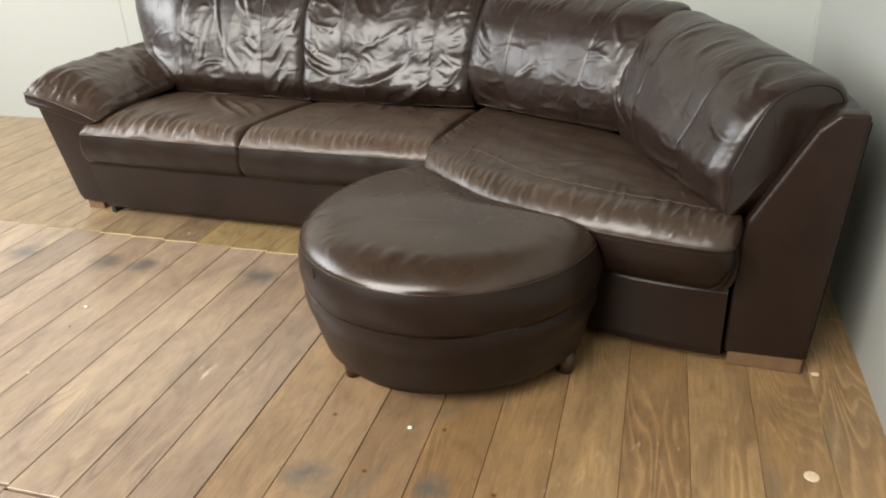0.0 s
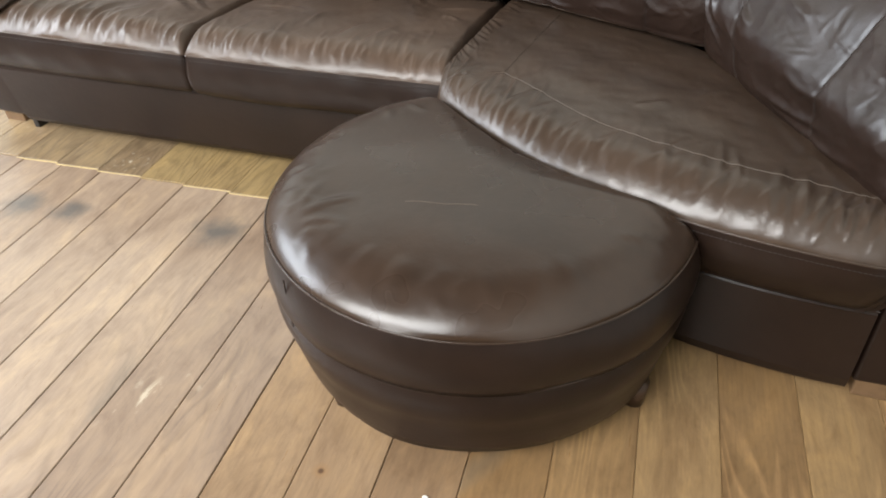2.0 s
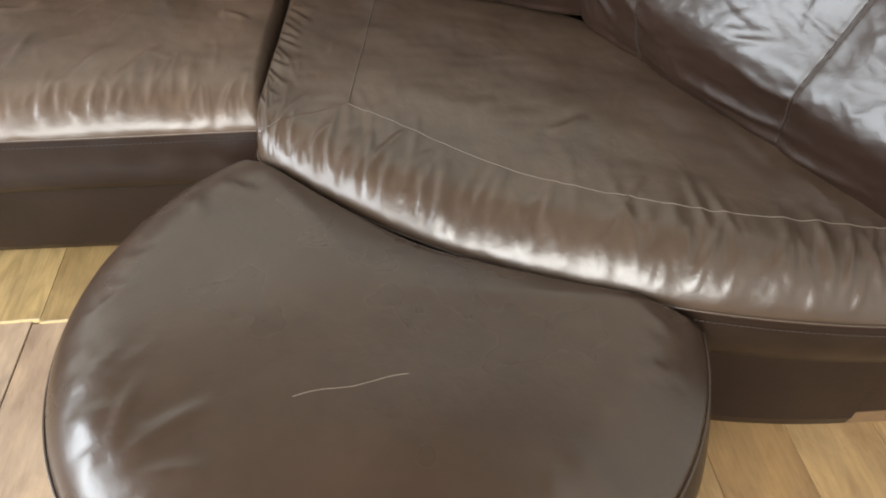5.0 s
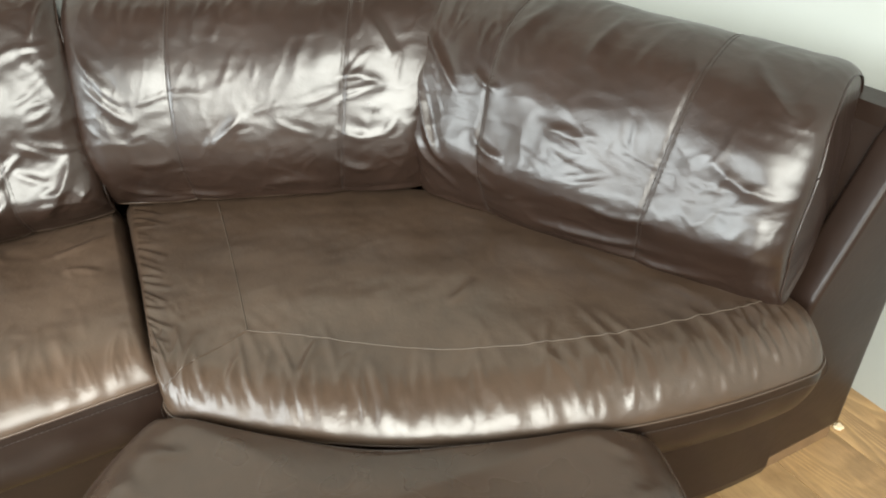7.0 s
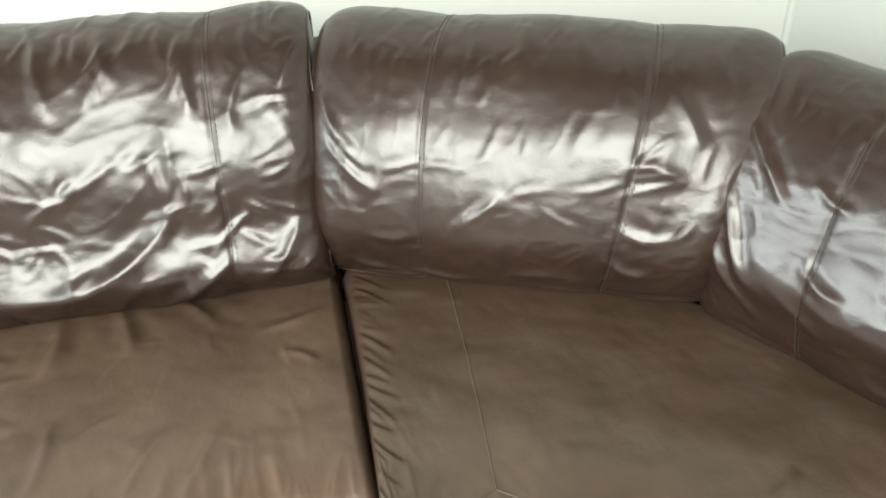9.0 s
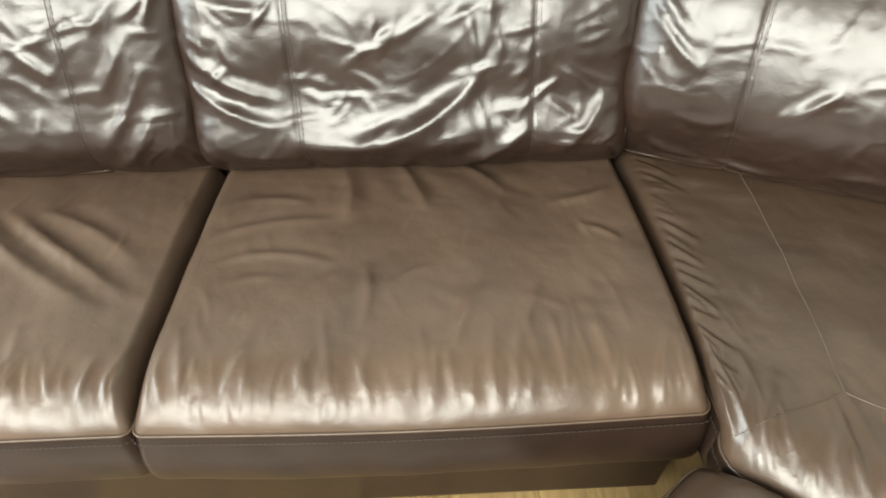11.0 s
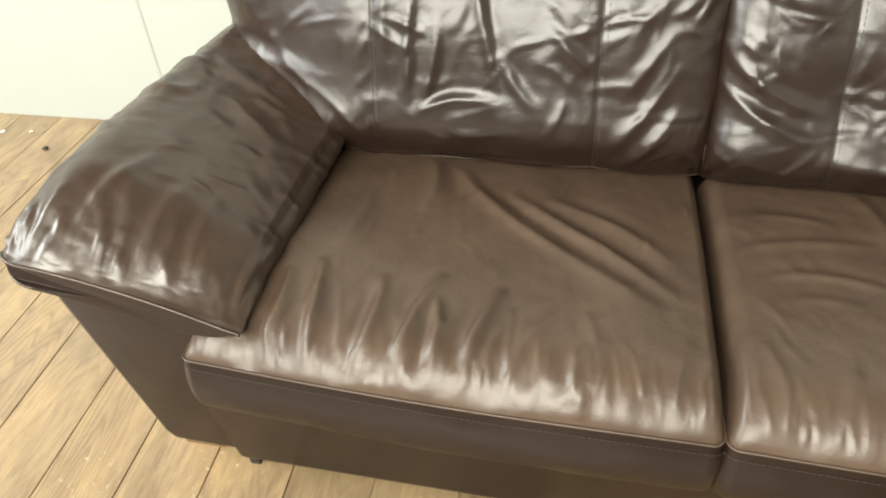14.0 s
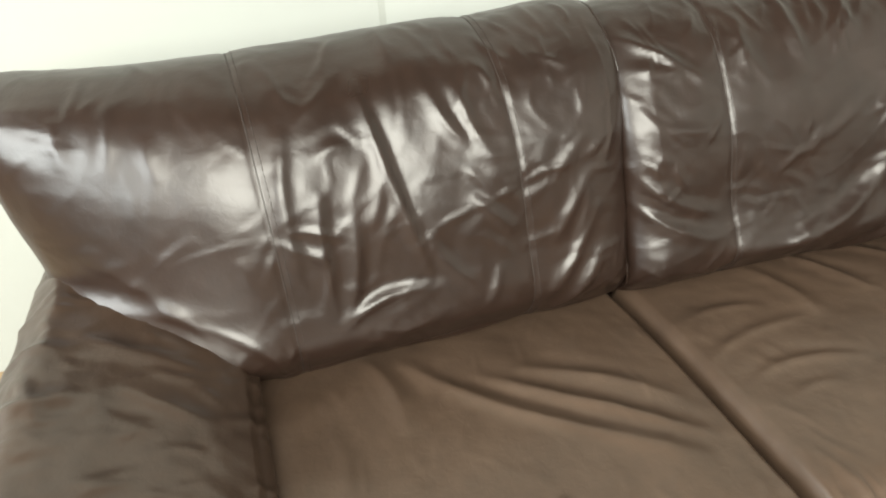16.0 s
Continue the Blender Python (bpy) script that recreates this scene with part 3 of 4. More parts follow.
back_line = sample(top3, us3, vs3, 0.180 - 0.056 * (vv - vv[0]), vv)
kk = np.linspace(0, 1, 30)
mitre = sample(top3, us3, vs3, 0.180 - 0.145 * kk, vv[0] * (1 - 0.86 * kk))
for path, cord in ((line, SEAM_CORD), (back_line, SEAM_CORD), (mitre, LEATHER_SOFT)):
    cv, cf = tube(path + [0, 0, 0.0003], 0.0010, 5)
    child("seam", mesh_of("seam", cv, cf, cord), seat3)
# ---- sofa: back cushions ----
PROFILE = ((-0.014, 0.405), (-0.036, 0.428), (-0.053, 0.49), (-0.052, 0.575), (-0.034, 0.66), (0.004, 0.745), (0.070, 0.826), (0.175, 0.866), (0.270, 0.835), (0.300, 0.72), (0.270, 0.55), (0.190, 0.455), (0.085, 0.432), (0.020, 0.420), (-0.002, 0.409))


def closed_curve(points, n):
    p = np.asarray(points, float)
    out = []
    for t in np.linspace(0, len(p), n, endpoint=False):
        i, f = int(t), t - int(t)
        a, b, c, d = (p[(i + k) % len(p)] for k in (-1, 0, 1, 2))
        out.append(0.5 * (2 * b + (c - a) * f + (2 * a - 5 * b + 4 * c - d) * f * f + (3 * b - a - 3 * c + d) * f**3))
    return np.array(out)


def back_cushion(a, b, ea, eb, highs, seams, rows, seed, crumple=0.004, over_arm=False, label="", nu=230, nv=260, thick=1.0, belly=0.4, fuss=1.0, lows=(0.410, 0.410), toe=0.0, plump=0.480):
    a, b = np.array(a, float), np.array(b, float)
    length = np.linalg.norm(b - a)
    way = (b - a) / length
    nrm = np.array([-way[1], way[0]])
    prof = closed_curve(PROFILE, nv)
    us, vs = spaced(nu, 0.7), np.arange(nv) / nv
    run = np.r_[0, np.cumsum(np.linalg.norm(np.diff(prof, axis=0), axis=1))]
    u = us[:, None] * np.ones((1, nv))
    d, z = prof[None, :, 0] + 0 * u, prof[None, :, 1] + 0 * u
    d = d - belly * 0.042 * np.exp(-(((z - plump) / 0.065) ** 2)) * (d < 0.06)
    d = d - toe * (1 - smooth01(z, 0.42, 0.52)) * (d < 0.06)
    e = np.minimum(u, 1 - u) * length
    round_ = rolled(e, 0.055)
    rise = smooth01(z, 0.44, 0.60)
    if over_arm:
        round_ = (1 - rise) * round_ + rise * np.minimum(round_, 0.05 + 0.95 * rolled(u * 0.9 + 0.004, 0.36))
    pin = 0.74 + 0.16 * (1 - smooth01(z, 0.42, 0.52))
    fore, aft = (0.74 - 0.44 * rise + (0.26 + 0.44 * rise) * round_, 0.86 + 0.14 * round_) if over_arm else (pin + (1 - pin) * round_, 0.84 + 0.16 * round_)
    if over_arm:
        fore = np.where(u > 0.5, pin + (1 - pin) * round_, fore)
    d = 0.10 + (d - 0.10) * np.where(d < 0.10, fore, aft) * thick
    k = np.clip((z - 0.405) / 0.46, -0.1, 1.1)
    high = highs[0] + (highs[1] - highs[0]) * u
    low_z = lows[0] + (lows[1] - lows[0]) * u
    z = low_z + k * (high - low_z) * (0.985 + 0.015 * round_) - np.clip(k, 0, 1) ** 3 * (0.012 if over_arm else 0.010) * (1 - rolled(e, 0.05)) * (u < 0.5 if over_arm else 1)
    if over_arm:
        d = d + 0.125 * rise * np.clip(1 - u / 0.34, 0, 1) ** 1.5
    if over_arm:
        left = np.interp(z, (0.40, 0.415, 0.445, 0.485, 0.525, 0.555, 0.585, 0.70, 0.80, 0.86, 0.90), (-0.050, -0.055, -0.075, -0.108, -0.150, -0.205, -0.278, -0.300, -0.316, -0.318, -0.306))
        mid = 0.055
        lat = np.where(u < 0.35, left + (mid - left) * u / 0.35, mid + (length + eb * k - mid) * (u - 0.35) / 0.65)
    else:
        lat = -ea * k + u * (length + (ea + eb) * k)
    xy = a + lat[..., None] * way + d[..., None] * nrm
    base = np.concatenate([xy, z[..., None]], -1)
    du = np.gradient(base, axis=0)
    dv = np.roll(base, -1, 1) - np.roll(base, 1, 1)
    n = np.cross(du, dv)
    n /= np.linalg.norm(n, axis=2, keepdims=True) + 1e-12
    if (n[nu // 2, nv // 6, :2] @ nrm) > 0:
        n = -n
    width = length + (0.265 if over_arm else ea + eb)
    X = u * width
    Y = run[None, :] + 0 * u
    face = smooth01(Y, 0.0, 0.04) * (1 - smooth01(Y, 0.62, 0.72))
    calm = 0.50 + 0.50 * smooth01(X, 0.27, 0.36) if over_arm else fuss
    h = face * folds(X, Y, [(*q[:6], q[6] * 0.9, q[7] * 0.55) for q in rows])
    top_way = stray_folds(46, width, 0.6, seed + 1, 90, 20, (0.05, 0.38), (width - 0.05, 0.56), (0.05, 0.14), crumple)
    low_way = stray_folds(54, width, 0.6, seed + 2, 20, 45, (0.04, 0.03), (width - 0.1, 0.30), (0.04, 0.12), crumple * 0.8)
    side_way = stray_folds(22, width, 0.6, seed + 4, -40, 30, (0.0, 0.10), (0.09, 0.50), (0.04, 0.09), crumple * 0.7) + stray_folds(22, width, 0.6, seed + 5, 220, 30, (width - 0.09, 0.08), (width, 0.50), (0.04, 0.09), crumple * 0.7)
    h += calm * face * folds(X, Y, top_way + low_way + side_way)
    patchy = smooth01(swell(X, Y, 0.8, 2.4, seed + 50), -0.35, 0.55)
    h += calm * face * patchy * 0.0011 * creases(X, Y * 0.6, 2.5, 7.5, seed + 51, 0.05)
    h += calm * face * (1 - patchy) * 0.0010 * creases(X * 0.7, Y, 5, 12, seed + 61, 0.03)
    h += 0.0045 * swell(X, Y, 1.2, 4, seed + 20) * face
    h += calm * face * (0.0011 * swell(X, Y * 0.6, 6, 14, seed + 24, 14) + 0.00025 * swell(X, Y, 18, 38, seed + 27, 16))
    for s, lean in seams:
        g = (u - s - lean * np.clip(k, 0, 1)) * width
        h += -0.0020 * np.exp(-((g / 0.005) ** 2)) - 0.0022 * np.exp(-((g / 0.03) ** 2))
    h += 0.006 * np.exp(-(((Y - 0.012) / 0.009) ** 2)) * (0.75 + 0.35 * swell(X, 0 * X, 3, 9, seed + 80))
    grid = base + n * h[..., None]
    verts = grid.reshape(-1, 3).tolist()
    faces = grid_faces(nu, nv, 0, True)
    for i, flip in ((0, False), (nu - 1, True)):
        c = grid[i].mean(0)
        inner = c + 0.55 * (grid[i] - c) + (-1 if i == 0 else 1) * 0.012 * np.array([*way, 0])
        s0 = len(verts)
        verts += inner.tolist() + [(c + (-1 if i == 0 else 1) * 0.016 * np.array([*way, 0])).tolist()]
        for j in range(nv):
            m = (j + 1) % nv
            q = (i * nv + j, i * nv + m, s0 + m, s0 + j)
            t = (s0 + j, s0 + m, s0 + nv)
            faces += [q, t] if not flip else [q[::-1], t[::-1]]
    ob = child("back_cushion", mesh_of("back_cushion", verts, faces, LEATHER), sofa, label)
    span = vs[(run > 0.01) & (run < 0.66)]
    for s0, lean in seams:
        s = s0 + lean * np.clip(np.interp(span, vs, (prof[:, 1] - 0.405) / 0.46), 0, 1)
        path = sample(grid, us, vs, s, span)
        nn = sample(n, us, vs, s, span)
        cv, cf = tube(path + 0.0004 * nn, 0.0009, 5)
        child("seam", mesh_of("seam", cv, cf, THREAD), ob)
        side = sample(grid, us, vs, s + 0.010, span) + 0.0004 * nn
        cv, cf = dashes(side, 0.0007, 0.006, 0.004)
        tagged(child("stitching", mesh_of("stitching", cv, cf, THREAD), ob), kind="stuff")
    low = grid[2:-2, 2] + 0.001 * n[2:-2, 2]
    cv, cf = tube(low, 0.0034, 8)
    child("piping", mesh_of("piping", cv, cf, LEATHER_SOFT), ob)
    for i in ((nu - 1,) if over_arm else (0, nu - 1)):
        ring = grid[i][(run > 0.0) & (run < 0.75)] + 0.001 * n[i][(run > 0.0) & (run < 0.75)]
        cv, cf = tube(ring, 0.0022, 5)
        child("piping", mesh_of("piping", cv, cf, LEATHER), ob)
    return ob


C1 = [
    (0.489, 0.500, 0.500, 0.350, 0.552, 0.165, 0.010, 0.014), (0.404, 0.115, 0.450, 0.165, 0.548, 0.150, 0.010, 0.013),
    (0.446, 0.285, 0.450, 0.200, 0.404, 0.112, 0.010, 0.011), (0.378, 0.430, 0.340, 0.330, 0.356, 0.180, 0.011, 0.009),
    (0.408, 0.335, 0.388, 0.255, 0.396, 0.135, 0.010, 0.009), (0.412, 0.370, 0.440, 0.405, 0.465, 0.380, 0.010, 0.007),
    (0.468, 0.515, 0.450, 0.470, 0.390, 0.425, 0.011, 0.007), (0.590, 0.470, 0.600, 0.400, 0.645, 0.350, 0.011, 0.009),
    (0.636, 0.460, 0.640, 0.390, 0.682, 0.320, 0.011, 0.008), (0.670, 0.490, 0.690, 0.460, 0.708, 0.420, 0.011, 0.006),
    (0.630, 0.280, 0.665, 0.240, 0.700, 0.205, 0.011, 0.009), (0.550, 0.235, 0.575, 0.170, 0.622, 0.140, 0.011, 0.008),
    (0.743, 0.030, 0.810, 0.065, 0.855, 0.160, 0.013, 0.011), (0.750, 0.090, 0.800, 0.130, 0.852, 0.230, 0.012, 0.010),
    (0.756, 0.165, 0.800, 0.220, 0.842, 0.290, 0.012, 0.008), (0.760, 0.260, 0.800, 0.310, 0.845, 0.350, 0.012, 0.006),
    (0.450, 0.030, 0.530, 0.055, 0.645, 0.025, 0.014, 0.005), (0.480, 0.085, 0.515, 0.105, 0.550, 0.098, 0.012, 0.004),
    (0.200, 0.120, 0.170, 0.200, 0.080, 0.260, 0.018, 0.006), (0.300, 0.060, 0.240, 0.130, 0.150, 0.170, 0.016, 0.006),
    (0.115, 0.480, 0.105, 0.440, 0.110, 0.390, 0.012, 0.005), (0.215, 0.450, 0.205, 0.410, 0.212, 0.370, 0.012, 0.005),
]
C2 = [
    (0.170, 0.100, 0.420, 0.050, 0.550, 0.250, 0.018, 0.020), (0.390, 0.015, 0.510, 0.040, 0.615, 0.130, 0.014, 0.017),
    (0.000, 0.215, 0.055, 0.135, 0.185, 0.125, 0.012, 0.014), (0.000, 0.270, 0.065, 0.175, 0.180, 0.165, 0.012, 0.009),
    (0.475, 0.310, 0.520, 0.260, 0.492, 0.165, 0.012, 0.007), (0.210, 0.480, 0.240, 0.410, 0.280, 0.355, 0.012, 0.007),
    (0.33, 0.54, 0.32, 0.46, 0.35, 0.38, 0.013, 0.011), (0.43, 0.54, 0.43, 0.48, 0.45, 0.42, 0.012, 0.009),
    (0.52, 0.36, 0.54, 0.28, 0.50, 0.20, 0.011, 0.006), (0.00, 0.50, 0.09, 0.43, 0.18, 0.37, 0.012, 0.012),
    (0.01, 0.43, 0.08, 0.40, 0.16, 0.41, 0.011, 0.008), (0.735, 0.18, 0.70, 0.10, 0.63, 0.05, 0.014, 0.012),
    (0.03, 0.34, 0.10, 0.30, 0.17, 0.31, 0.012, 0.008), (0.24, 0.50, 0.22, 0.44, 0.24, 0.38, 0.012, 0.007),
    (0.57, 0.50, 0.55, 0.42, 0.58, 0.36, 0.012, 0.008), (0.66, 0.42, 0.62, 0.38, 0.64, 0.32, 0.012, 0.007),
    (0.05, 0.09, 0.12, 0.06, 0.20, 0.07, 0.012, 0.008), (0.30, 0.24, 0.40, 0.26, 0.48, 0.34, 0.012, 0.005),
]
C3 = [
    (0.02, 0.40, 0.06, 0.30, 0.12, 0.26, 0.012, 0.008), (0.03, 0.32, 0.09, 0.24, 0.14, 0.22, 0.012, 0.008),
    (0.05, 0.08, 0.10, 0.03, 0.16, 0.03, 0.012, 0.010), (0.17, 0.035, 0.24, 0.02, 0.32, 0.03, 0.010, 0.010),
    (0.28, 0.16, 0.33, 0.20, 0.36, 0.24, 0.012, 0.008), (0.22, 0.56, 0.22, 0.50, 0.20, 0.44, 0.014, 0.006),
    (0.35, 0.57, 0.36, 0.50, 0.34, 0.43, 0.014, 0.006), (0.44, 0.57, 0.44, 0.52, 0.46, 0.46, 0.014, 0.006),
    (0.55, 0.20, 0.60, 0.16, 0.66, 0.18, 0.012, 0.008), (0.54, 0.13, 0.60, 0.08, 0.65, 0.10, 0.012, 0.008),
    (0.60, 0.44, 0.64, 0.38, 0.66, 0.34, 0.012, 0.009), (0.54, 0.30, 0.60, 0.32, 0.65, 0.28, 0.012, 0.007),
    (0.10, 0.14, 0.16, 0.12, 0.20, 0.15, 0.011, 0.006), (0.36, 0.05, 0.46, 0.08, 0.53, 0.05, 0.014, 0.007),
]
C4 = [
    (0.02, 0.42, 0.06, 0.38, 0.12, 0.30, 0.010, 0.013), (0.02, 0.34, 0.05, 0.22, 0.10, 0.14, 0.010, 0.012),
    (0.03, 0.20, 0.07, 0.12, 0.12, 0.07, 0.010, 0.010), (0.15, 0.36, 0.19, 0.32, 0.21, 0.34, 0.010, 0.008),
    (0.16, 0.24, 0.20, 0.18, 0.24, 0.20, 0.012, 0.009), (0.14, 0.16, 0.20, 0.10, 0.24, 0.12, 0.012, 0.008),
    (0.28, 0.06, 0.42, 0.05, 0.56, 0.09, 0.013, 0.010), (0.34, 0.03, 0.50, 0.02, 0.66, 0.06, 0.012, 0.009),
    (0.40, 0.16, 0.46, 0.13, 0.54, 0.16, 0.012, 0.007), (0.25, 0.56, 0.23, 0.50, 0.20, 0.42, 0.015, 0.007),
    (0.40, 0.58, 0.36, 0.50, 0.36, 0.42, 0.015, 0.007), (0.60, 0.55, 0.66, 0.46, 0.70, 0.42, 0.013, 0.008),
    (0.60, 0.32, 0.66, 0.26, 0.74, 0.28, 0.014, 0.007), (0.30, 0.30, 0.36, 0.26, 0.42, 0.30, 0.016, 0.006),
]
back_cushion((-0.620, 0.662), (0.030, 0.686), 0, 0.01, (0.888, 0.878), ((0.36, 0.0), (0.79, -0.01)), C1, 109, 0.0034, True, belly=0.6, lows=(0.434, 0.400), label="heavily creased brown leather back cushion lapping the arm")
back_cushion((0.038, 0.686), (0.780, 0.640), 0.01, 0.02, (0.873, 0.861), ((0.255, -0.02), (0.785, -0.01)), C2, 139, 0.0034, belly=1.0, lows=(0.400, 0.412), label="creased brown leather back cushion with diagonal folds")
back_cushion((0.792, 0.635), (1.382, 0.355), 0.02, 0.085, (0.846, 0.812), ((0.275, 0.0), (0.745, 0.0)), C3, 161, 0.0026, fuss=0.65, belly=0.25, plump=0.545, lows=(0.426, 0.428), label="brown leather back cushion with two stitched seams")
back_cushion((1.390, 0.345), (1.716, -0.290), 0.04, -0.008, (0.802, 0.742), ((0.235, 0.02), (0.66, 0.08)), C4, 191, 0.0022, fuss=0.65, lows=(0.418, 0.416), toe=0.012, belly=0.5, plump=0.555, label="plump brown leather corner back cushion", thick=0.90)

# ---- sofa: frame ----


def swept(name, path, profile, mat, label="", closed=True, cap=True, smooth=False):
    """A profile of (out, z) swept along a plan path; out is to the right of the way."""
    p = np.asarray(path, float)
    t = np.gradient(p, axis=0)
    t /= np.linalg.norm(t, axis=1, keepdims=True) + 1e-9
    r = np.stack([t[:, 1], -t[:, 0]], 1)
    pr = np.asarray(profile, float)
    v = np.concatenate([(p[:, None] + r[:, None] * pr[None, :, :1]), np.broadcast_to(pr[None, :, 1:], (len(p), len(pr), 1))], -1)
    faces = grid_faces(len(p), len(pr), 0, closed)
    if cap:
        faces += [tuple(range(len(pr)))[::-1], tuple((len(p) - 1) * len(pr) + i for i in range(len(pr)))]
    return child(name, mesh_of(name, v.reshape(-1, 3), faces, mat, smooth), sofa, label)


BASE_Z = 0.036
base_prof = [(-0.040, 0.268), (-0.024, 0.267), (-0.012, 0.261), (-0.005, 0.250), (-0.003, 0.238), (-0.040, 0.052), (-0.048, BASE_Z), (-0.90, BASE_Z), (-0.90, 0.20), (-0.040, 0.20)]
# rails, back frame and end panel carry their shade in the darker leather colour
swept("base", [(-0.735, 0.126), (-0.3, 0.124), (0.2, 0.124), (0.795, 0.126)], base_prof, LEATHER_SHADED, "plain brown leather seat base rail")
# added block that keeps the slit between the seat cushions dark
part("gap_filler", box_bm((0.018, 0.128, 0.236), (0.056, 0.70, 0.33), 0.006), LEATHER_SHADED, sofa)
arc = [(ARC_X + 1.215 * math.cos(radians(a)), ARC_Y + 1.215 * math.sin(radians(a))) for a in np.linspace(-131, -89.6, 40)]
swept("base", arc, [(0.0, 0.236), (0.006, 0.226), (0.006, 0.06), (0.0, BASE_Z), (-0.62, BASE_Z), (-0.62, 0.236)], LEATHER_SHADED, "curved brown leather chaise base", smooth=False)
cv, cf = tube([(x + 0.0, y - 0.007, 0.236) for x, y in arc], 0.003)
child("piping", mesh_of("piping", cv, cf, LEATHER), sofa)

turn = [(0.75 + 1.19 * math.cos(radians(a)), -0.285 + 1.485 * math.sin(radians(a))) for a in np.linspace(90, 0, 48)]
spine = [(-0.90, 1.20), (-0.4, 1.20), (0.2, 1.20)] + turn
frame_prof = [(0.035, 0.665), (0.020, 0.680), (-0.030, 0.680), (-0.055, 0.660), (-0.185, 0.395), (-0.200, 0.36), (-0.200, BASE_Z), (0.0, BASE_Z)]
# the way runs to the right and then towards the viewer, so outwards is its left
swept("back_frame", spine, [(-o, z) for o, z in frame_prof], LEATHER_SHADED, "plain brown leather back frame of the sofa")


def plate(name, outline, y0, y1, mat, bevel, parent, label="", lean=None):
    """An upright plate from an outline in x and z, with rounded edges."""
    bm = bmesh.new()
    vs_ = [bm.verts.new((x, y0, z)) for x, z in outline]
    f = bm.faces.new(vs_)
    ext = bmesh.ops.extrude_face_region(bm, geom=[f])
    for g in ext["geom"]:
        if isinstance(g, bmesh.types.BMVert):
            g.co.y = y1
    bmesh.ops.recalc_face_normals(bm, faces=bm.faces[:])
    bmesh.ops.bevel(bm, geom=bm.edges[:], offset=bevel, segments=3, affect="EDGES", profile=0.6)
    if lean:
        for v in bm.verts:
            v.co.y += lean(v.co.x, v.co.z)
    return part(name, bm, mat, parent, label, True)


plate("end_panel", [(1.738, 0.044), (1.932, 0.048), (1.967, 0.690), (1.905, 0.690), (1.870, 0.655), (1.752, 0.42), (1.738, 0.36)], -0.315, -0.255, LEATHER_SHADED, 0.010, sofa, "flat brown leather end panel of the chaise")


# ---- sofa: arm ----
def arm_pad():
    nu, nv = 180, 140
    us, vs_ = np.linspace(0, 1, nu) ** 1.8, np.arange(nv) / nv
    u = us[:, None] * np.ones((1, nv))
    ring = closed_curve(((-0.940, 0.462), (-0.968, 0.482), (-0.980, 0.525), (-0.962, 0.566), (-0.905, 0.590), (-0.820, 0.570), (-0.722, 0.532), (-0.648, 0.480), (-0.624, 0.444), (-0.658, 0.420), (-0.76, 0.430), (-0.87, 0.465)), nv)
    x, z = ring[None, :, 0] + 0 * u, ring[None, :, 1] + 0 * u
    y = 0.118 + u * 0.74
    cx, cz = -0.81, 0.49
    front = 0.985 + 0.015 * rolled(u * 0.74, 0.02)
    rise = 0.022 * u
    x = cx + (x - cx) * front + 0.045 * u * smooth01(-x, 0.84, 0.95) * smooth01(u, 0, 1)
    z = cz + (z - cz) * front + rise + 0.012 * np.sin(np.pi * u) * (z > 0.47)
    lip = 0.527 - (x + 0.978) * 0.29 + 0.010 * np.sin(np.pi * np.clip((x + 0.978) / 0.33, 0, 1))
    over = z - lip
    z = np.where(over > 0, lip + over * np.sin(0.5 * np.pi * np.clip(u * 0.74 / 0.17 + 0.06, 0, 1)), lip + np.maximum(over, -0.034 - 0.1 * u))
    y = y + 0.03 * (x + 0.81) * (1 - u) + 0.040 * (1 - rolled(np.maximum(x + 0.982, 0), 0.05)) * (1 - smooth01(u, 0, 0.12))
    base = np.stack([x, y, z], -1)
    du, dv = np.gradient(base, axis=0), np.roll(base, -1, 1) - np.roll(base, 1, 1)
    n = np.cross(du, dv)
    n /= np.linalg.norm(n, axis=2, keepdims=True) + 1e-9
    if n[nu // 2, int(nv * 0.33), 2] < 0:
        n = -n
    run = np.r_[0, np.cumsum(np.linalg.norm(np.diff(ring, axis=0), axis=1))][None, :] + 0 * u
    X, Y = run, u * 0.74
    rows = gathers(0.55, 8, 0.015, 0.070, 0.0080, 0.10, 0.88, 1.1) + gathers(0.55, 9, 0.034, 0.17, 0.0065, 0.10, 0.88, 1.8)
    rows += [(0.12, 0.40, 0.20, 0.36, 0.26, 0.40, 0.014, 0.008), (0.16, 0.44, 0.20, 0.40, 0.22, 0.34, 0.012, 0.008), (0.10, 0.48, 0.18, 0.50, 0.26, 0.47, 0.013, 0.006), (0.24, 0.52, 0.32, 0.46, 0.42, 0.44, 0.014, 0.006), (0.10, 0.30, 0.16, 0.27, 0.18, 0.24, 0.014, 0.006), (0.30, 0.42, 0.36, 0.36, 0.44, 0.34, 0.014, 0.005)]
    rows += stray_folds(110, 0.5, 0.7, 321, -8, 30, (0.08, 0.16), (0.55, 0.70), (0.03, 0.11), 0.0026)
    h = 1.0 * folds(X, Y, rows) + 0.0016 * creases(X * 0.7, Y, 4, 11, 301) * smooth01(Y, 0.22, 0.42) + 0.0022 * swell(X, Y, 1.5, 5, 311) + 0.0012 * swell(X, Y, 6, 14, 315, 14) + 0.0004 * swell(X, Y, 18, 36, 317, 16)
    h *= smooth01(Y, 0.0, 0.010) * smooth01(np.minimum(run, run.max() - run), 0.0, 0.05)
    grid = base + n * h[..., None]
    verts = grid.reshape(-1, 3).tolist()
    faces = grid_faces(nu, nv, 0, True)
    c = grid[0].mean(0)
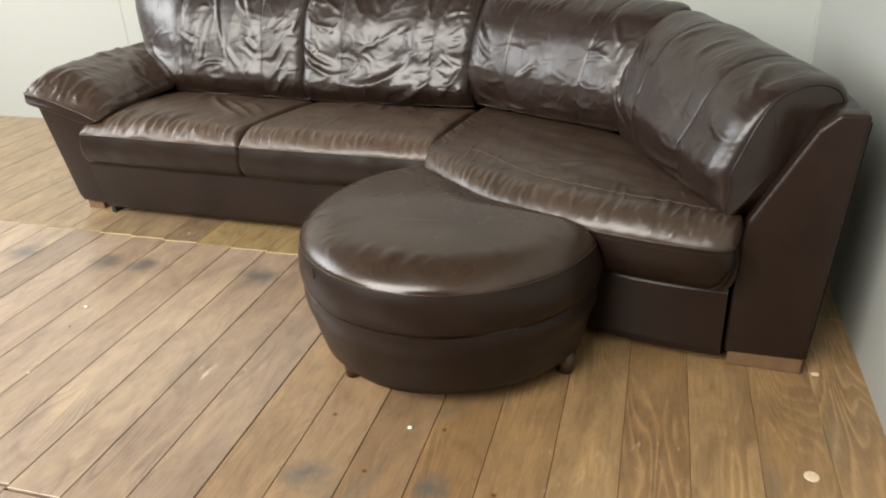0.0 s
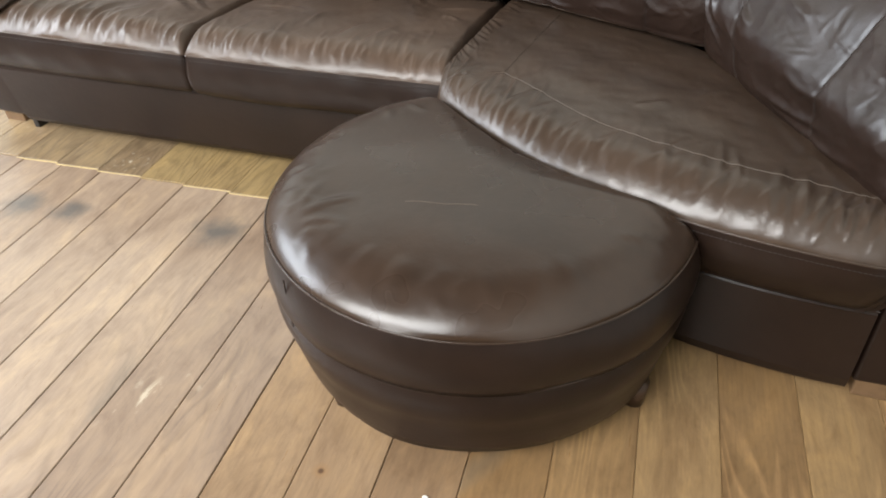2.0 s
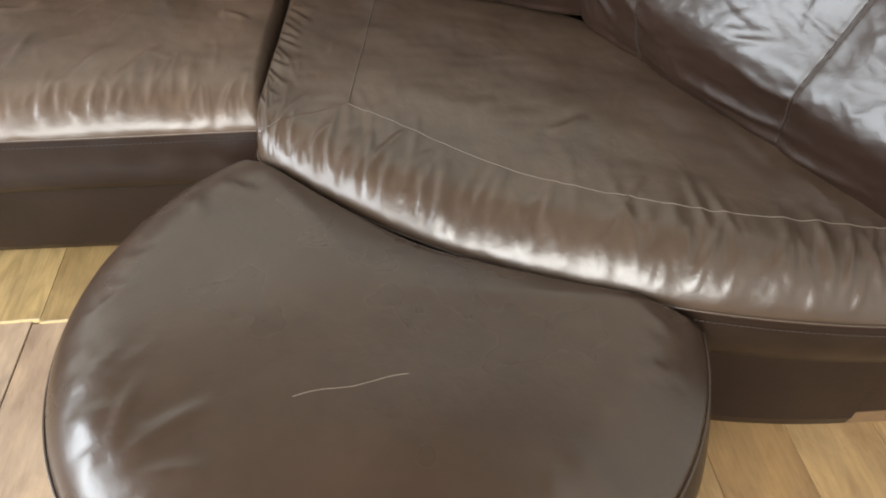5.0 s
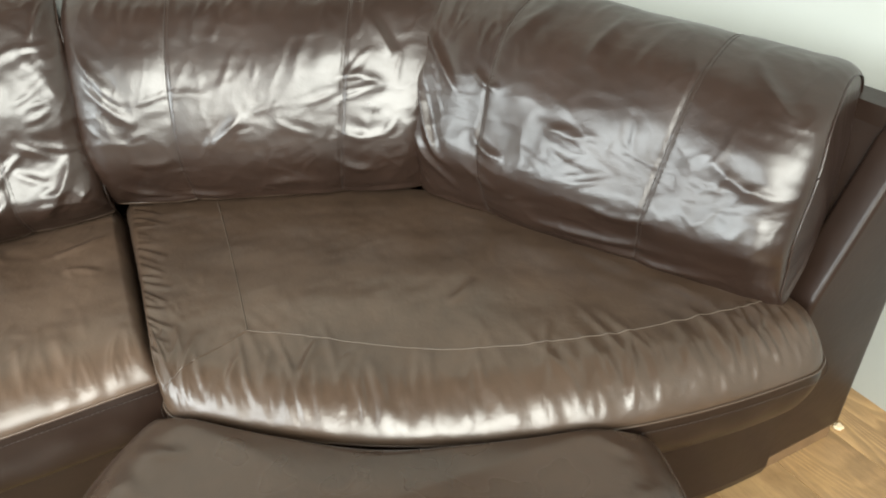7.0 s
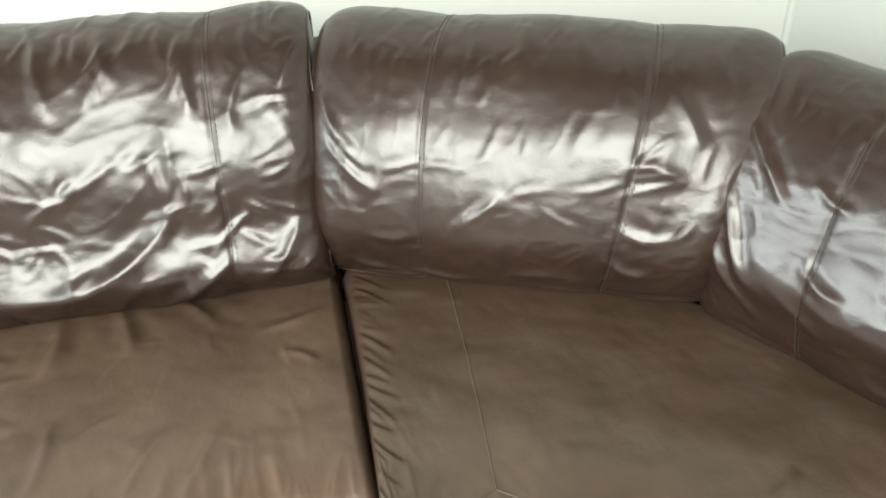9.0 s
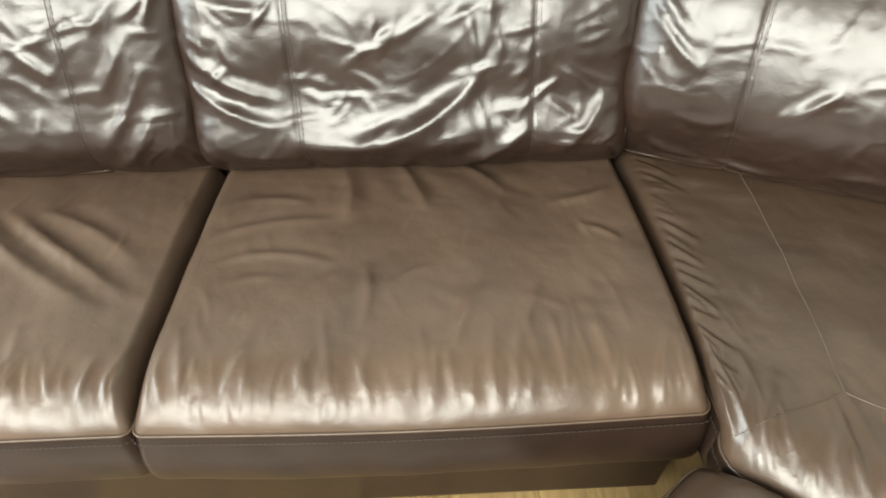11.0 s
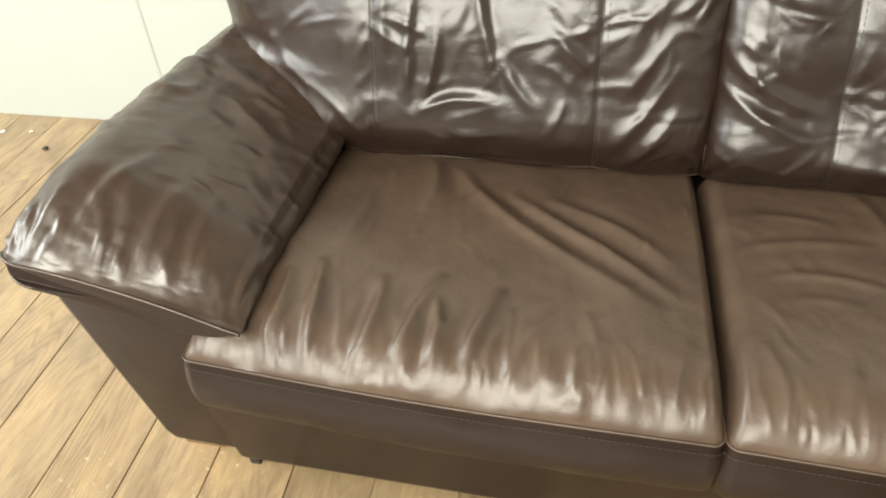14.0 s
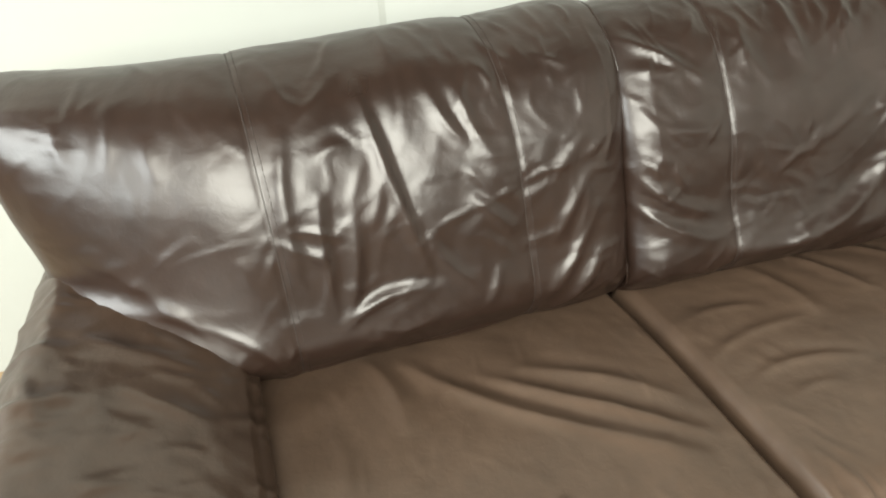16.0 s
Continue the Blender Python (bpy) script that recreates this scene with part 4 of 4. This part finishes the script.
    band = grid[0].tolist() + (c + 0.992 * (grid[0] - c) + [0, -0.004, 0]).tolist() + (c + 0.5 * (grid[0] - c) + [0, -0.005, 0]).tolist() + [(c + [0, -0.005, 0]).tolist()]
    band_faces = []
    for j in range(nv):
        m = (j + 1) % nv
        band_faces += [(m, j, nv + j, nv + m), (nv + m, nv + j, 2 * nv + j, 2 * nv + m), (2 * nv + m, 2 * nv + j, 3 * nv)]
    faces.append(tuple((nu - 1) * nv + j for j in range(nv)))
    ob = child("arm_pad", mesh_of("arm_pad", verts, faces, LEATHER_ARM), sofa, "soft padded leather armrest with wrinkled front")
    # band coloured dark so that it does not show the front daylight
    child("boxing", mesh_of("boxing", band, band_faces, LEATHER_SHADED, False), ob, "narrow leather band under the armrest piping, coloured as shaded")
    cv, cf = tube(np.r_[grid[0], grid[0][:1]] + [0, -0.001, 0], 0.0026)
    child("piping", mesh_of("piping", cv, cf, LEATHER_SOFT), ob)
    return ob


arm_pad()
# arm side painted darker than the pad above, in place of real shading
plate("arm_panel", [(-0.925, 0.500), (-0.690, 0.435), (-0.705, 0.26), (-0.722, 0.042), (-0.878, 0.046), (-0.892, 0.075), (-0.910, 0.30)], 0.128, 1.15, LEATHER_SHADED, 0.012, sofa, "tapering brown leather arm side", lean=lambda x, z: 0.054 * (0.48 - z) / 0.43 if z < 0.6 else 0)


def foot(name, lo, hi, parent, mat, label):
    bm = box_bm(lo, hi, 0.004)
    return part(name, bm, mat, parent, label)


foot("foot", (-0.884, 0.208, 0.0), (-0.800, 0.280, 0.050), sofa, FOOT_WOOD, "stained wooden block foot")
foot("foot", (-0.738, 0.184, 0.0), (-0.716, 0.235, 0.046), sofa, DARK_FOOT, "black plastic foot block")
foot("foot", (1.748, -0.306, 0.0), (1.930, -0.205, 0.054), sofa, FOOT_WOOD, "stained wooden block foot")
foot("foot", (-0.868, 1.02, 0.0), (-0.775, 1.10, BASE_Z), sofa, FOOT_WOOD, "stained wooden block foot")
foot("foot", (0.72, 1.08, 0.0), (0.82, 1.17, BASE_Z), sofa, FOOT_WOOD, "stained wooden block foot")

# ---- ottoman ----
OX, OY, OR = 0.995, -0.325, 0.410
ottoman = thing("ottoman", "half-moon dark brown leather ottoman on wooden feet", "ottoman", (OX, OY, 0.0))
CUT_R = ARC_R + 0.004


def moon(a, radius):
    """Outline at angle a: a circle of that radius, hollowed where the chaise front swings in, with rounded corners."""
    dx, dy = np.cos(a), np.sin(a)
    px, py = OX - ARC_X, OY - ARC_Y
    bq = px * dx + py * dy
    cq = px * px + py * py - (CUT_R + (OR - radius)) ** 2
    disc = bq * bq - cq
    hit = np.where(disc > 0, -bq - np.sqrt(np.maximum(disc, 0)), 9.0)
    hit = np.where(hit > 0, hit, 9.0)
    p = 14.0
    return (radius**-p + hit**-p) ** (-1 / p)


def ottoman_shell(levels, mat, name, label, top=False, seed=0):
    """Closed rings at (radius, z) levels; with top, a crowned cover over the first ring."""
    na = 220
    a = np.linspace(0, 2 * np.pi, na, endpoint=False)
    verts, faces = [], []
    for r, z in levels:
        k = moon(a, r)
        wob = 0.0022 * swell(a * OR, z + 0 * a, 1.5, 6, seed)
        verts += np.stack([OX + (k + wob) * np.cos(a), OY + (k + wob) * np.sin(a), z + 0.0018 * swell(a * OR, 0 * a, 1, 3, seed + 1)], 1).tolist()
    n = len(levels)
    faces += [(k * na + i, (k + 1) * na + i, (k + 1) * na + (i + 1) % na, k * na + (i + 1) % na) for k in range(n - 1) for i in range(na)]
    if top:
        nr = 60
        rr = 1 - np.linspace(0, 1, nr + 1)[1:-1] ** 1.3
        edge = np.array(verts[:na])
        start = len(verts)
        kk = moon(a, levels[0][0])
        rows = []
        r = np.random.default_rng(5)
        for ang in np.r_[r.uniform(np.pi * 0.75, np.pi * 1.55, 46), r.uniform(np.pi * 1.5, np.pi * 1.95, 8)]:
            e = moon(np.array([ang]), levels[0][0])[0]
            l = r.uniform(0.03, 0.10)
            s = e - r.uniform(0.02, 0.05)
            t = ang + r.uniform(-0.12, 0.12)
            rows.append((OX + s * np.cos(ang), OY + s * np.sin(ang), OX + (s - l / 2) * np.cos(ang), OY + (s - l / 2) * np.sin(ang), OX + (s - l) * np.cos(t), OY + (s - l) * np.sin(t), r.uniform(0.004, 0.010), r.uniform(0.0012, 0.0042)))
        rows += [(0.72, -0.55, 0.76, -0.50, 0.82, -0.48, 0.009, 0.0035), (0.735, -0.57, 0.78, -0.55, 0.83, -0.56, 0.008, 0.003), (0.72, -0.54, 0.71, -0.49, 0.73, -0.44, 0.008, 0.003), (0.70, -0.50, 0.74, -0.50, 0.79, -0.52, 0.007, 0.002)]
        for q in rr:
            x, y = OX + q * kk * np.cos(a), OY + q * kk * np.sin(a)
            e = (1 - q) * kk
            roll = 0.100 - 0.060 * smooth01(levels[0][0] - kk, 0.004, 0.05)
            z = levels[0][1] + 0.047 * rolled(e, roll) ** 1.35 + 0.020 * (1 - q**2) + folds(x, y, rows) * smooth01(e, 0, 0.02) + 0.0022 * swell(x, y, 1.5, 5, 77) * smooth01(e, 0, 0.05)
            verts += np.stack([x, y, z], 1).tolist()
        m = len(rr)
        prev = 0
        for k in range(m):
            cur = start + k * na
            faces += [(prev + i, prev + (i + 1) % na, cur + (i + 1) % na, cur + i) for i in range(na)]
            prev = cur
        cz = np.mean([v[2] for v in verts[prev : prev + na]])
        verts.append((OX, OY, cz))
        faces += [(prev + i, prev + (i + 1) % na, len(verts) - 1) for i in range(na)]
    else:
        faces.append(tuple(range((n - 1) * na, n * na))[::-1])
    return child(name, mesh_of(name, verts, faces, mat), ottoman, label), np.array(verts)


cover_levels = [(OR, 0.352)] + [(OR + 0.019 * math.sin(math.pi * (0.08 + 0.72 * k / 8)) - 0.0035, 0.352 - 0.110 * k / 8) for k in range(1, 9)]
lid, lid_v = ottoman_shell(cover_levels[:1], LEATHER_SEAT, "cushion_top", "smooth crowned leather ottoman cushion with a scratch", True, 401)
# side band and drum use the shaded copy; only the top has the lit tone
ottoman_shell(cover_levels, LEATHER_SHADED, "boxing", "brown leather side band of the ottoman cushion, darkened as if shaded", False, 401)
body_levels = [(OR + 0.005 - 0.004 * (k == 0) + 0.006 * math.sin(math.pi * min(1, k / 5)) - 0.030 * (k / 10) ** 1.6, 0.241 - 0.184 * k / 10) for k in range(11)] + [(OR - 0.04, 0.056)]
body = ottoman_shell(body_levels, LEATHER_SHADED, "body", "lower brown leather ottoman drum", False, 431)[0]
for z, r, ob in ((0.353, OR + 0.0015, lid), (0.2415, OR + 0.006, body)):
    a = np.linspace(0, 2 * np.pi, 221)
    k = moon(a, r)
    ring = np.stack([OX + k * np.cos(a), OY + k * np.sin(a), z + 0.0018 * swell(a * OR, 0 * a, 1, 3, 402 if ob is lid else 432)], 1)
    cv, cf = tube(ring, 0.0019)
    child("piping", mesh_of("piping", cv, cf, LEATHER_SEAT), ob)
for ang in (4.10,):
    k = moon(np.array([ang]), OR + 0.012)[0]
    pts = [(OX + (k - 0.002 * abs(q - 0.5)) * math.cos(ang), OY + (k - 0.002 * abs(q - 0.5)) * math.sin(ang), 0.35 - 0.106 * q) for q in np.linspace(0, 1, 12)]
    cv, cf = tube(pts, 0.0012)
    child("seam", mesh_of("seam", cv, cf, LEATHER_SHADED), lid)
# a pale scratch worn into the cover
from_x, from_y, to_x, to_y = 0.905, -0.481, 1.031, -0.459
flat = np.array(lid_v)
scratch_pts = []
for q in np.linspace(0, 1, 30):
    x, y = from_x + q * (to_x - from_x), from_y + q * (to_y - from_y) + 0.002 * math.sin(9 * q)
    near = np.argsort((flat[:, 0] - x) ** 2 + (flat[:, 1] - y) ** 2)[:4]
    scratch_pts.append((x, y, flat[near, 2].mean() + 0.0004))
cv, cf = tube(scratch_pts, 0.0004, 5)
child("scratch", mesh_of("scratch", cv, cf, SCRATCH), lid, "thin pale scratch in the leather")
for x, y in ((0.797, -0.612), (1.346, -0.446), (0.80, -0.10), (1.22, -0.22)):
    bm = bmesh.new()
    bmesh.ops.create_cone(bm, cap_ends=True, segments=20, radius1=0.019, radius2=0.025, depth=0.062)
    for v in bm.verts:
        v.co += Vector((x, y, 0.031))
    bmesh.ops.bevel(bm, geom=[e for e in bm.edges if abs(e.verts[0].co.z - e.verts[1].co.z) < 1e-4], offset=0.002, segments=2, affect="EDGES")
    part("foot", bm, OTTOMAN_FOOT, ottoman, "turned dark wooden foot", True)

# ---- floor ----
ROW = 1.222
slab = wall_piece("floor", (ROOM_L - T, ROOM_F - T, -0.08), (ROOM_R + T, ROOM_B + T, -0.010), SLAB)
tagged(slab, "worn brown wood-effect laminate floor with open joints", "floor", kind="structure")


def board_mesh(w, l, chamfer=0.0014, mat=LAMINATE):
    """A board from its back left corner, running towards -y."""
    bm = box_bm((0, -l, -0.010), (w, 0, 0.0))
    tops = [e for e in bm.edges if all(v.co.z > -0.001 for v in e.verts)]
    bmesh.ops.bevel(bm, geom=tops, offset=chamfer, segments=1, affect="EDGES")
    me = bpy.data.meshes.new("plank")
    bm.to_mesh(me)
    bm.free()
    me.materials.append(mat)
    return me


def lay(me, x, y, z, turned=0.0):
    ob = new("plank", me)
    ob.parent = slab
    ob.matrix_basis = pose(x, y, z, 0, 0, turned)
    return ob


open_board, tight_board = board_mesh(BOARD - 0.0026, ROW - 0.006), board_mesh(BOARD - 0.0010, ROW - 0.003, mat=LAMINATE_WARM_SHADED)
tan_board = board_mesh(BOARD - 0.0018, ROW - 0.005, mat=LAMINATE_TAN_SHADED)
for r in range(-3, 1):
    for c in range(-29, 18):
        x0 = -0.011 + c * BOARD + (-r) * ROW * math.tan(radians(TURN_BOARDS))
        x_mid = x0 + 0.5 * ROW * math.tan(radians(TURN_BOARDS))
        if x_mid > ROOM_R + 0.12 or x_mid < ROOM_L - 0.10:
            continue
        # tones chosen by x, with the painted fall-off of light on the right
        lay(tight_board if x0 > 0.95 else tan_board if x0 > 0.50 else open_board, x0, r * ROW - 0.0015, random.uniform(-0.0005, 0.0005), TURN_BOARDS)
BACK, BACK_L, TURN = 0.157, ROOM_B + 0.06, radians(TURN_BOARDS)
honey_board = board_mesh(BACK - 0.0010, BACK_L, 0.0007, LAMINATE_BACK)
brown_board = board_mesh(BACK - 0.0008, BACK_L, 0.0007, LAMINATE_MID)
loose_board = board_mesh(BACK - 0.0024, BACK_L, 0.0009, LAMINATE_LOOSE)
bm = box_bm((0.001, -BACK_L - 0.0036, -0.009), (BACK - 0.002, -BACK_L - 0.0003, -0.0007))
bare_edge = bpy.data.meshes.new("board_edge")
bm.to_mesh(bare_edge)
bm.free()
bare_edge.materials.append(CORE)
for c in range(-29, 16):
    x, z = -0.1700 + c * BACK, 0.0016 + random.uniform(-0.0004, 0.0004)
    if x > ROOM_R:
        continue
    at = (x - BACK_L * math.sin(TURN), 0.001 + BACK_L * math.cos(TURN), z)
    lay(honey_board if c >= 0 else brown_board if c >= -3 else loose_board, *at, TURN_BOARDS)
    if c in (-3, -2, -1) or c >= 1:
        edge = new("board_edge", bare_edge)
        edge.parent = slab
        edge.matrix_basis = pose(*at, 0, 0, TURN_BOARDS)
# the floor goes on to the far side wall
for r in range(-3, 1):
    for c in range(-34, -29):
        x0 = -0.011 + c * BOARD + (-r) * ROW * math.tan(TURN)
        if x0 > ROOM_L - 0.14:
            lay(open_board, x0, r * ROW - 0.0015, 0.0, TURN_BOARDS)

# ---- small things on the floor ----


def speck(name, x, y, size, mat, label, category, seed, flat=0.35, z=0.0):
    """A small ragged crumb resting on the floor."""
    r = random.Random(seed)
    bm = bmesh.new()
    bmesh.ops.create_icosphere(bm, subdivisions=2, radius=size)
    for v in bm.verts:
        v.co *= r.uniform(0.75, 1.2)
        v.co.z *= flat
    low = min(v.co.z for v in bm.verts)
    for v in bm.verts:
        v.co.z -= low
    me = bpy.data.meshes.new(name)
    bm.to_mesh(me)
    bm.free()
    me.materials.append(mat)
    ob = new(name, me)
    ob.location = (x, y, z)
    return tagged(ob, label, category)


speck("paint_chip", 1.026, -0.776, 0.006, CHIP, "tiny white paint chip lying on the laminate floor", "debris", 1)
speck("paint_chip", -0.231, -0.506, 0.007, CHIP, "small white paint chip on the laminate floor", "debris", 2, 0.3)
speck("paint_chip", -0.113, -0.852, 0.004, CHIP, "speck of white paint on the laminate floor", "debris", 3)
speck("paint_chip", -2.02, 1.275, 0.007, CHIP, "white plaster crumb on the floor by the wall", "debris", 4, z=0.0018)
speck("paint_chip", -2.122, 1.262, 0.008, CHIP, "white plaster crumb on the floor by the wall", "debris", 5, z=0.0018)
speck("crumb", -1.893, 1.176, 0.010, DEBRIS, "small dark crumb of dirt on the laminate floor", "debris", 6, 0.5, z=0.0018)
speck("crumb", -0.19, -0.62, 0.003, DEBRIS, "tiny dark crumb on the laminate floor", "debris", 7)
speck("plaster_crumb", 1.965, -0.300, 0.010, PALE_DISC, "pale plaster crumb beside the sofa foot", "debris", 8)
bm = bmesh.new()
bmesh.ops.create_cone(bm, cap_ends=True, segments=28, radius1=0.016, radius2=0.0145, depth=0.0016)
me = bpy.data.meshes.new("wood_plug")
bm.to_mesh(me)
bm.free()
me.materials.append(PALE_DISC)
plug = new("wood_plug", me)
plug.location = (1.921, -0.688, 0.0016)
tagged(plug, "round pale wooden plug set in the floor", "floor plug")
